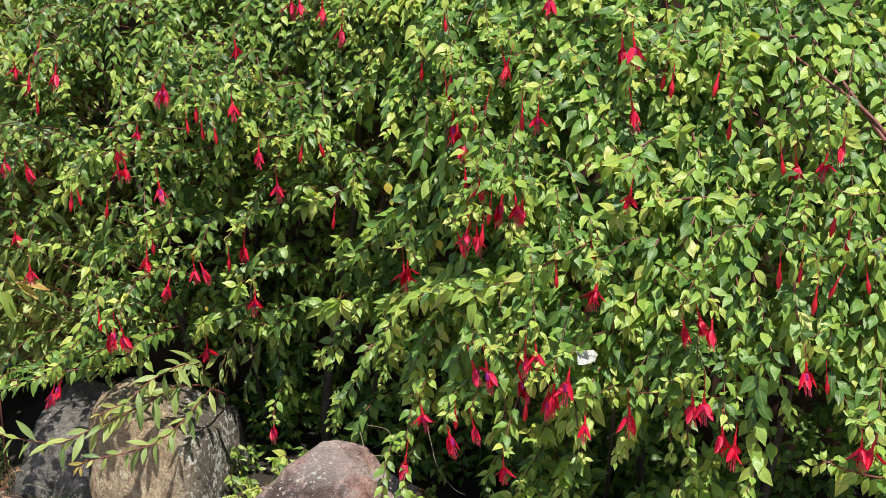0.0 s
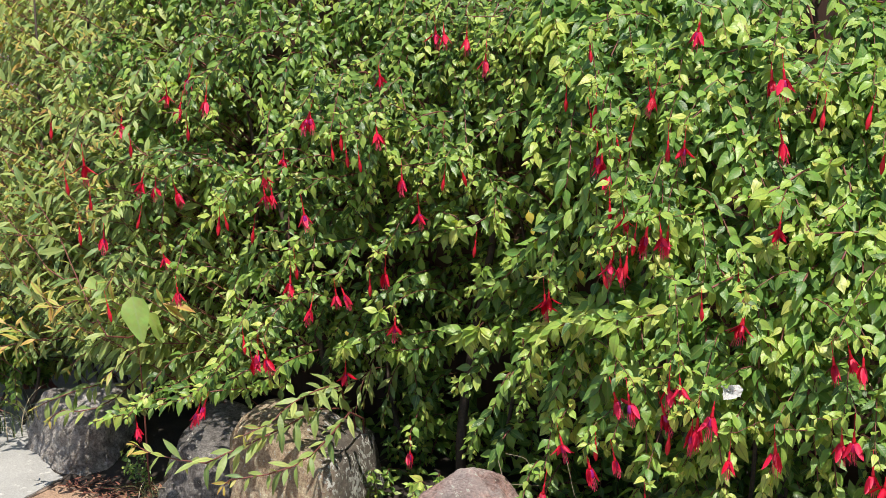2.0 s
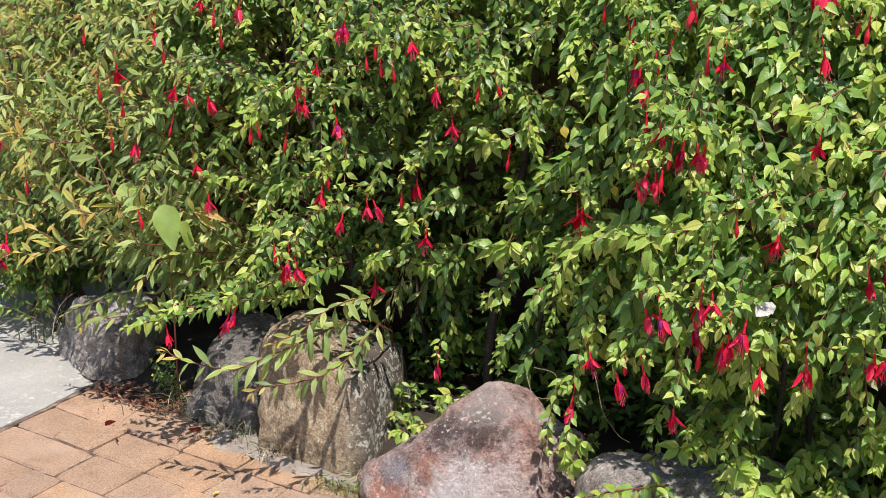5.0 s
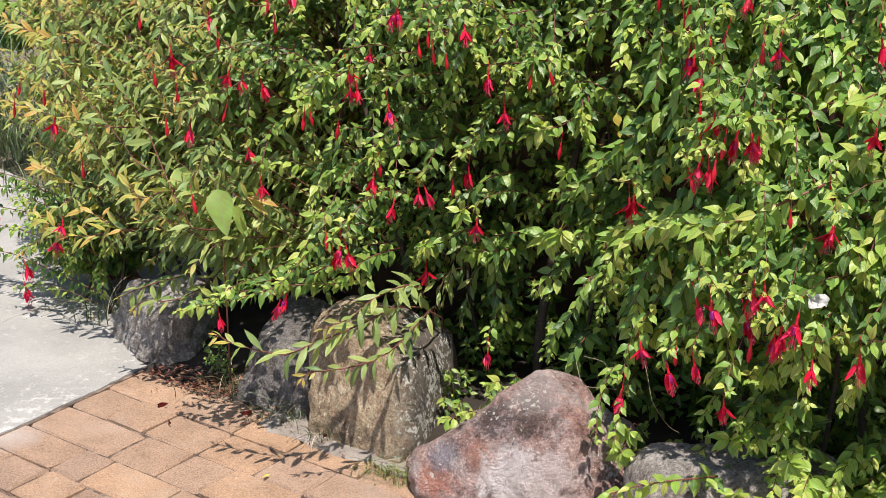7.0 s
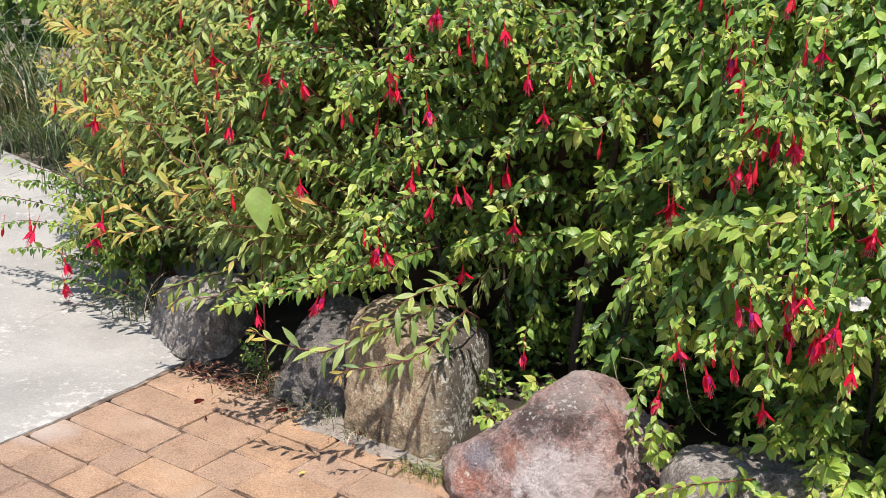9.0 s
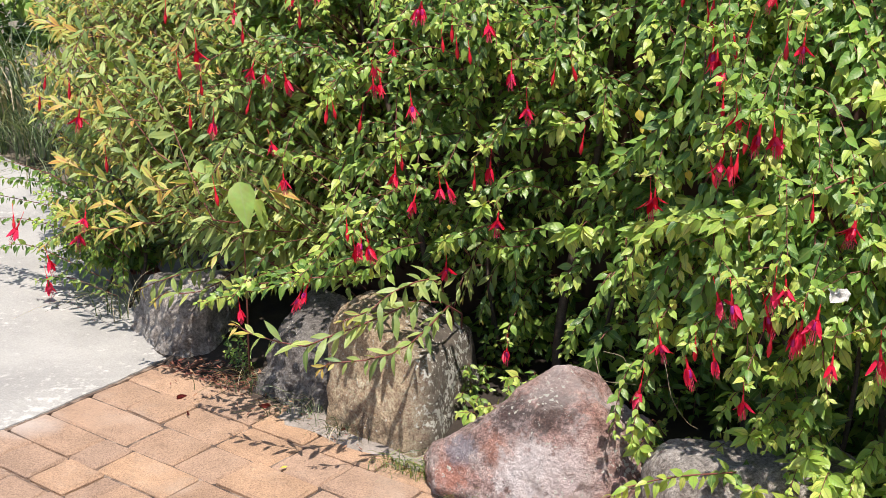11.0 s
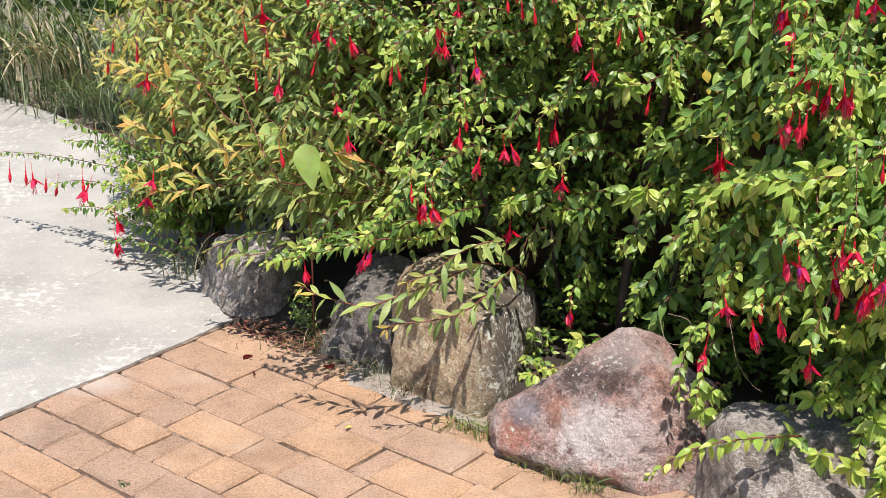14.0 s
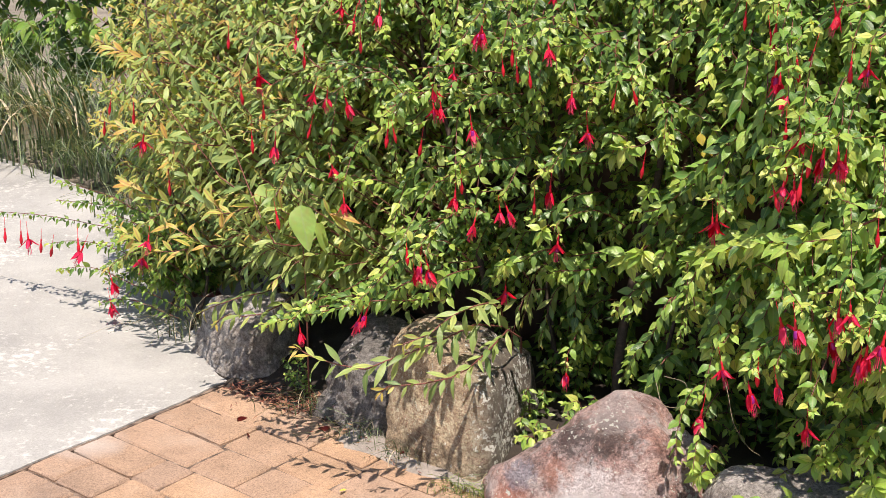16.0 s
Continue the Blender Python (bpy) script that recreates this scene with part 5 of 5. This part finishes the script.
# a broad-leaved weed in the hedge
weed = Plant(thing("broad_leaved_weed", (-0.33, 3.15, 0.0), "broad heart-shaped pale green leaves on a stalk", "plant"), "heart", (BROAD, YELLOW))
weed.tubes.append((smooth_line([(-0.33, 3.2, 0.03), (-0.33, 3.16, 0.35), (-0.335, 3.08, 0.56)], 12), 0.003))
weed.add_leaf((-0.33, 3.07, 0.556), (0.02, -0.05, -0.09), (-0.1, -0.85, 0.5), 0.112, 0, 0.86)
weed.add_leaf((-0.3, 3.1, 0.505), (0.045, 0.0, -0.08), (0.75, -0.55, 0.05), 0.085, 0, 0.7)
weed.add_leaf((-0.437, 3.17, 0.58), (0.04, -0.04, -0.05), (-0.2, -0.7, 0.5), 0.08, 0, 0.95)
weed.finish(3)

# a scrap of paper caught in the hedge
bm = bmesh.new()
r = random.Random(4)
cells = {(i, j): bm.verts.new((0.762 + 0.0085 * i + r.uniform(-0.003, 0.003), 2.13 + 0.012 * r.random() + 0.004 * j, 0.592 + 0.0065 * j + r.uniform(-0.002, 0.002))) for i in range(5) for j in range(4)}
for i in range(4):
    for j in range(3):
        bm.faces.new((cells[i, j], cells[i + 1, j], cells[i + 1, j + 1], cells[i, j + 1]))
bmesh.ops.solidify(bm, geom=bm.faces[:], thickness=0.0004)
PAPER = ground_material("white_paper", [(0.3, (0.7, 0.7, 0.68)), (0.7, (0.82, 0.82, 0.8))], 40, 0.8)
tagged(part("paper_scrap", bm, PAPER), "small crumpled white paper scrap caught among leaves", "paper")

# ---- tall grass behind the concrete ----
def grass_clump(at, count, length, mats, label, seed, wide=0.006, spread=0.25, share=0.2):
    g = np.random.default_rng(seed)
    V, F, U, S, base = [], [], [], [], 0
    for i in range(count):
        a, lean, ln = g.normal(3.6, 1.3), g.uniform(0.4, 1.5), length * g.uniform(0.5, 1.1)
        foot = np.array(at) + np.array((g.normal(0, spread), g.normal(0, spread * 0.5), 0))
        way = np.array((math.cos(a), math.sin(a), 0))
        side = np.array((-way[1], way[0], 0))
        k = np.linspace(0, 1, 8)
        mid = foot + ln * (k[:, None] * np.array((0, 0, 1.0)) * (1 - 0.55 * lean * k[:, None] ** 1.5) + way * lean * (k[:, None] ** 2) * 0.8)
        w = wide * (1 - k * 0.95)[:, None]
        V.append(np.stack([mid - side * w, mid + side * w + np.array((0, 0, 0.001))], 1).reshape(-1, 3))
        U.append(np.stack([np.stack([k, -0.1 + k * 0], 1), np.stack([k, 0.1 + k * 0], 1)], 1).reshape(-1, 2))
        j = np.arange(7)[:, None] * 2
        F.append(np.concatenate([j, j + 1, j + 3, j + 2], 1) + base)
        S.append(np.full(7, int(g.random() < share)))
        base += 16
    me = mesh_from("grass_clump", np.concatenate(V), np.concatenate(F), np.concatenate(U), np.concatenate(S), mats)
    return tagged(new("grass_clump", me), label, "grass", "grass beside the concrete", "stuff")


grass_clump((-2.15, 6.45, -0.02), 260, 1.0, (GRASS, STRAW), "tall arching dark grass with a few pale blades", 1, 0.005, 0.3, 0.03)
grass_clump((-1.6, 6.15, -0.02), 240, 0.85, (GRASS, STRAW), "tall arching dark grass with a few pale blades", 2, 0.005, 0.26, 0.04)
grass_clump((-2.75, 7.2, -0.02), 220, 1.1, (GRASS, STRAW), "tall arching dark grass with a few pale blades", 3, 0.006, 0.3, 0.02)
grass_clump((-1.4, 5.75, -0.02), 260, 0.42, (GRASS, STRAW), "short tufted grass at the edge of the concrete", 4, 0.004, 0.16, 0.05)
grass_clump((-1.0, 5.1, -0.02), 220, 0.32, (GRASS, STRAW), "short tufted grass at the edge of the concrete", 6, 0.003, 0.14, 0.2)
grass_clump((-1.75, 6.1, 0.1), 60, 0.4, (STRAW, GRASS), "wilted bleached leaves hanging in the grass", 7, 0.012, 0.1, 0.2)
grass_clump((-0.65, 2.43, 0.0), 26, 0.022, (GRASS, STRAW), "tiny weed tuft in a paving joint", 8, 0.0012, 0.008, 0.1)
grass_clump((-0.72, 3.66, 0.0), 40, 0.2, (GRASS, STRAW), "thin dry grass under the shrub", 5, 0.0018, 0.05, 0.3)
for k, (v, p) in enumerate(((0.52, 0.0), (0.68, -0.02), (0.95, -0.03), (1.15, -0.06), (0.3, 0.03))):
    w = on_paving(v, p)
    grass_clump((w.x, w.y, 0.0), 70, 0.09, (GRASS, STRAW), "wiry grass tuft at the foot of a boulder", 10 + k, 0.0012, 0.05, 0.15)

for k, (x, y) in enumerate(((0.2, 2.52), (0.25, 2.47), (0.3, 2.42), (0.1, 2.66), (0.04, 2.7))):
    grass_clump((x, y, 0.0), 60, 0.06, (LANCE, GRASS), "short green grass along the foot of a boulder", 20 + k, 0.0011, 0.022, 0.4)

back = Plant(thing("background_hedge", (-2.0, 7.6, 0.0), "dark dense hedge in the shade beyond the grass", "hedge"), "coarse", (LEAF, LEAF))
for i in range(560):
    x = rng.uniform(-4.0, 0.4)
    tip = np.array((x, 7.0 - 0.6 * (x + 2) + rng.uniform(-0.2, 0.5), rng.uniform(0.0, 1.7)))
    base = tip + np.array((rng.normal(0, 0.2), 0.4, -0.1))
    back.shoot([base, (tip + base) / 2 + np.array((0, 0, 0.1)), tip], 0.1, gap=0.06, radius=0.003)
back.finish(0)

bm = bmesh.new()
bmesh.ops.create_cube(bm, size=1.0)
bmesh.ops.scale(bm, vec=(0.1, 0.1, 1.4), verts=bm.verts)
bmesh.ops.bevel(bm, geom=bm.edges[:], offset=0.006, segments=2, affect="EDGES")
bmesh.ops.transform(bm, matrix=pose(-2.12, 6.15, 0.62, 0, 0, 20), verts=bm.verts)
tagged(part("timber_post", bm, POST), "orange-brown timber post beside tall grass", "post")

# ---- litter ----
def scatter(name, label, category, n, area, mat, kind, size, seed, lift=0.004):
    g = np.random.default_rng(seed)
    v, uv, f = TEMPLATES[kind][1]
    V, U, F = [], [], []
    for i in range(n):
        p = on_paving(g.uniform(*area[0]), g.uniform(*area[1]), lift + g.uniform(0, 0.012))
        way = unit((g.normal(), g.normal(), g.normal(0, 0.15)))
        nrm = np.array((g.normal(0, 0.3), g.normal(0, 0.3), 1.0))
        nrm = unit(nrm - way * (nrm @ way))
        sd = np.cross(nrm, way)
        s = size * g.uniform(0.5, 1.2)
        V.append(np.array(p) + s * (v[:, 0:1] * way + v[:, 1:2] * sd + v[:, 2:3] * nrm + 0.25 * nrm * v[:, 0:1] ** 2))
        U.append(uv)
        F.append(f + i * len(v))
    me = mesh_from(name, np.concatenate(V), np.concatenate(F), np.concatenate(U), None, (mat,))
    return tagged(new(name, me), label, category, kind="stuff")


LITTER = leaf_material("withered_leaf", [(0.0, (0.09, 0.025, 0.018)), (0.5, (0.22, 0.07, 0.05)), (1.0, (0.35, 0.22, 0.12))], 0.8, 0.1, (0.2, 0.1, 0.06))
scatter("leaf_litter", "heap of withered reddish leaves by the boulders", "leaf litter", 400, ((0.03, 0.3), (-0.03, 0.12)), LITTER, "lance", 0.024, 1)
scatter("leaf_litter", "scattered dry leaf bits along the boulders", "leaf litter", 160, ((0.1, 1.3), (-0.1, 0.08)), LITTER, "lance", 0.018, 2)


def fallen_flower(x, y, turn):
    ob = new("fallen_flower", SEPALS[1].copy())
    ob.data.materials[0] = DEAD
    ob.matrix_basis = pose(x, y, 0.012, 80, 0, turn)
    tagged(ob, "fallen withered red fuchsia blossom on the paving", "flower", "fallen blossoms")


for i, (x, y) in enumerate(((-0.5, 3.05), (-0.44, 2.96), (-0.25, 3.03), (0.06, 2.72), (0.17, 2.58), (-0.1, 2.86))):
    fallen_flower(x, y, i * 67)
petal = mesh_from("fallen_leaf", TEMPLATES["ovate"][3][0] * 0.022, TEMPLATES["ovate"][3][2], TEMPLATES["ovate"][3][1], None, (YELLOW,))
ob = new("fallen_leaf", petal)
ob.matrix_basis = pose(-0.22, 2.69, 0.004, 0, 0, 40)
tagged(ob, "small yellow fallen leaf on the paving", "leaf")

# ---- the pavers ----
COURSES = [(0.0, -0.126), (-0.126, -0.254), (-0.254, -0.387), (-0.387, -0.505), (-0.505, -0.626), (-0.626, -0.748), (-0.748, -0.852)]
p = -0.852
while p > -1.5:
    COURSES.append((p, p - 0.118))
    p -= 0.118
JOINTS = {0: [0.25, 0.44, 0.61], 1: [0.145, 0.268, 0.45, 0.623, 0.775, 0.965], 2: [0.3, 0.456, 0.59, 0.79, 0.85, 1.04], 3: [0.245, 0.342, 0.559, 0.697, 0.87],
          4: [0.132, 0.266, 0.385, 0.448, 0.557, 0.667, 0.85], 5: [0.222, 0.356, 0.54, 0.73], 6: [0.179, 0.395, 0.56]}
paving = tagged(new("paving"), "terracotta concrete pavers in uneven courses with sandy joints", "paving", kind="structure")
SHAPES = {}


def paver_mesh(length, width):
    key = (round(length / 0.006), round(width / 0.004))
    if key not in SHAPES:
        worn = random.Random(key[0] * 31 + key[1])
        lx, ly, h, b, c = key[0] * 0.003 - 0.002, key[1] * 0.002 - 0.0022, 0.03, 0.006, 0.005
        rim = []
        for sx, sy, swap in ((1, -1, 0), (1, 1, 1), (-1, 1, 0), (-1, -1, 1)):
            corner = [(sx * (lx - c), sy * ly), (sx * lx, sy * (ly - c))]
            rim += corner if not swap else corner[::-1]
            if swap:
                rim.append((worn.uniform(-0.3, 0.3) * lx, sy * ly))
            else:
                rim.append((sx * lx, worn.uniform(-0.3, 0.3) * ly))
        rim = [(x + worn.uniform(-0.0016, 0.0016) - 0.04 * y, y + worn.uniform(-0.0016, 0.0016)) for x, y in rim]
        bm = bmesh.new()
        low = [bm.verts.new((x, y, -h)) for x, y in rim]
        mid = [bm.verts.new((x, y, -b + worn.uniform(-0.001, 0.001))) for x, y in rim]
        top = [bm.verts.new((x - math.copysign(b * worn.uniform(0.7, 1.5), x), y - math.copysign(b * worn.uniform(0.7, 1.5), y), worn.uniform(-0.0006, 0.0004))) for x, y in rim]
        for k in range(12):
            n = (k + 1) % 12
            bm.faces.new((low[k], low[n], mid[n], mid[k]))
            bm.faces.new((mid[k], mid[n], top[n], top[k]))
        bm.faces.new(top)
        bmesh.ops.recalc_face_normals(bm, faces=bm.faces)
        me = bpy.data.meshes.new("paver")
        bm.to_mesh(me)
        bm.free()
        me.materials.append(PAVER)
        SHAPES[key] = me
    return SHAPES[key]


r = random.Random(11)
TURN = math.degrees(math.atan2(ALONG.y, ALONG.x))
for row, (hi, lo) in enumerate(COURSES):
    start = edge_v((hi + lo) / 2) + 0.001
    cuts = [start] + list(JOINTS.get(row, []))
    while cuts[-1] < 3.3:
        cuts.append(cuts[-1] + r.choice((0.11, 0.15, 0.195, 0.21)))
    for a, b in zip(cuts, cuts[1:]):
        w = on_paving((a + b) / 2, (hi + lo) / 2)
        ob = link_part("paver", paver_mesh(b - a, hi - lo), None, paving)
        ob.matrix_basis = pose(w.x + r.uniform(-0.001, 0.001), w.y + r.uniform(-0.001, 0.001), r.uniform(-0.0035, 0.003), r.uniform(-0.9, 0.9), r.uniform(-0.9, 0.9), TURN + r.uniform(-0.9, 0.9))
# the rest of the paving, towards and past the camera
bm = bmesh.new()
for row in range(-13, 34):
    hi = -1.54 - row * 0.116
    v = 0.11 if row >= 0 else 3.52
    while v < 4.6:
        ln = r.choice((0.11, 0.15, 0.195, 0.21))
        q = [bm.verts.new(on_paving(v + sa * (ln - 0.005), hi - sb * 0.111, r.uniform(-0.002, 0.001))) for sa, sb in ((0, 0), (1, 0), (1, 1), (0, 1))]
        bm.faces.new(q)
        v += ln
bmesh.ops.recalc_face_normals(bm, faces=bm.faces)
ob = part("paver_field", bm, PAVER, paving, kind="stuff")
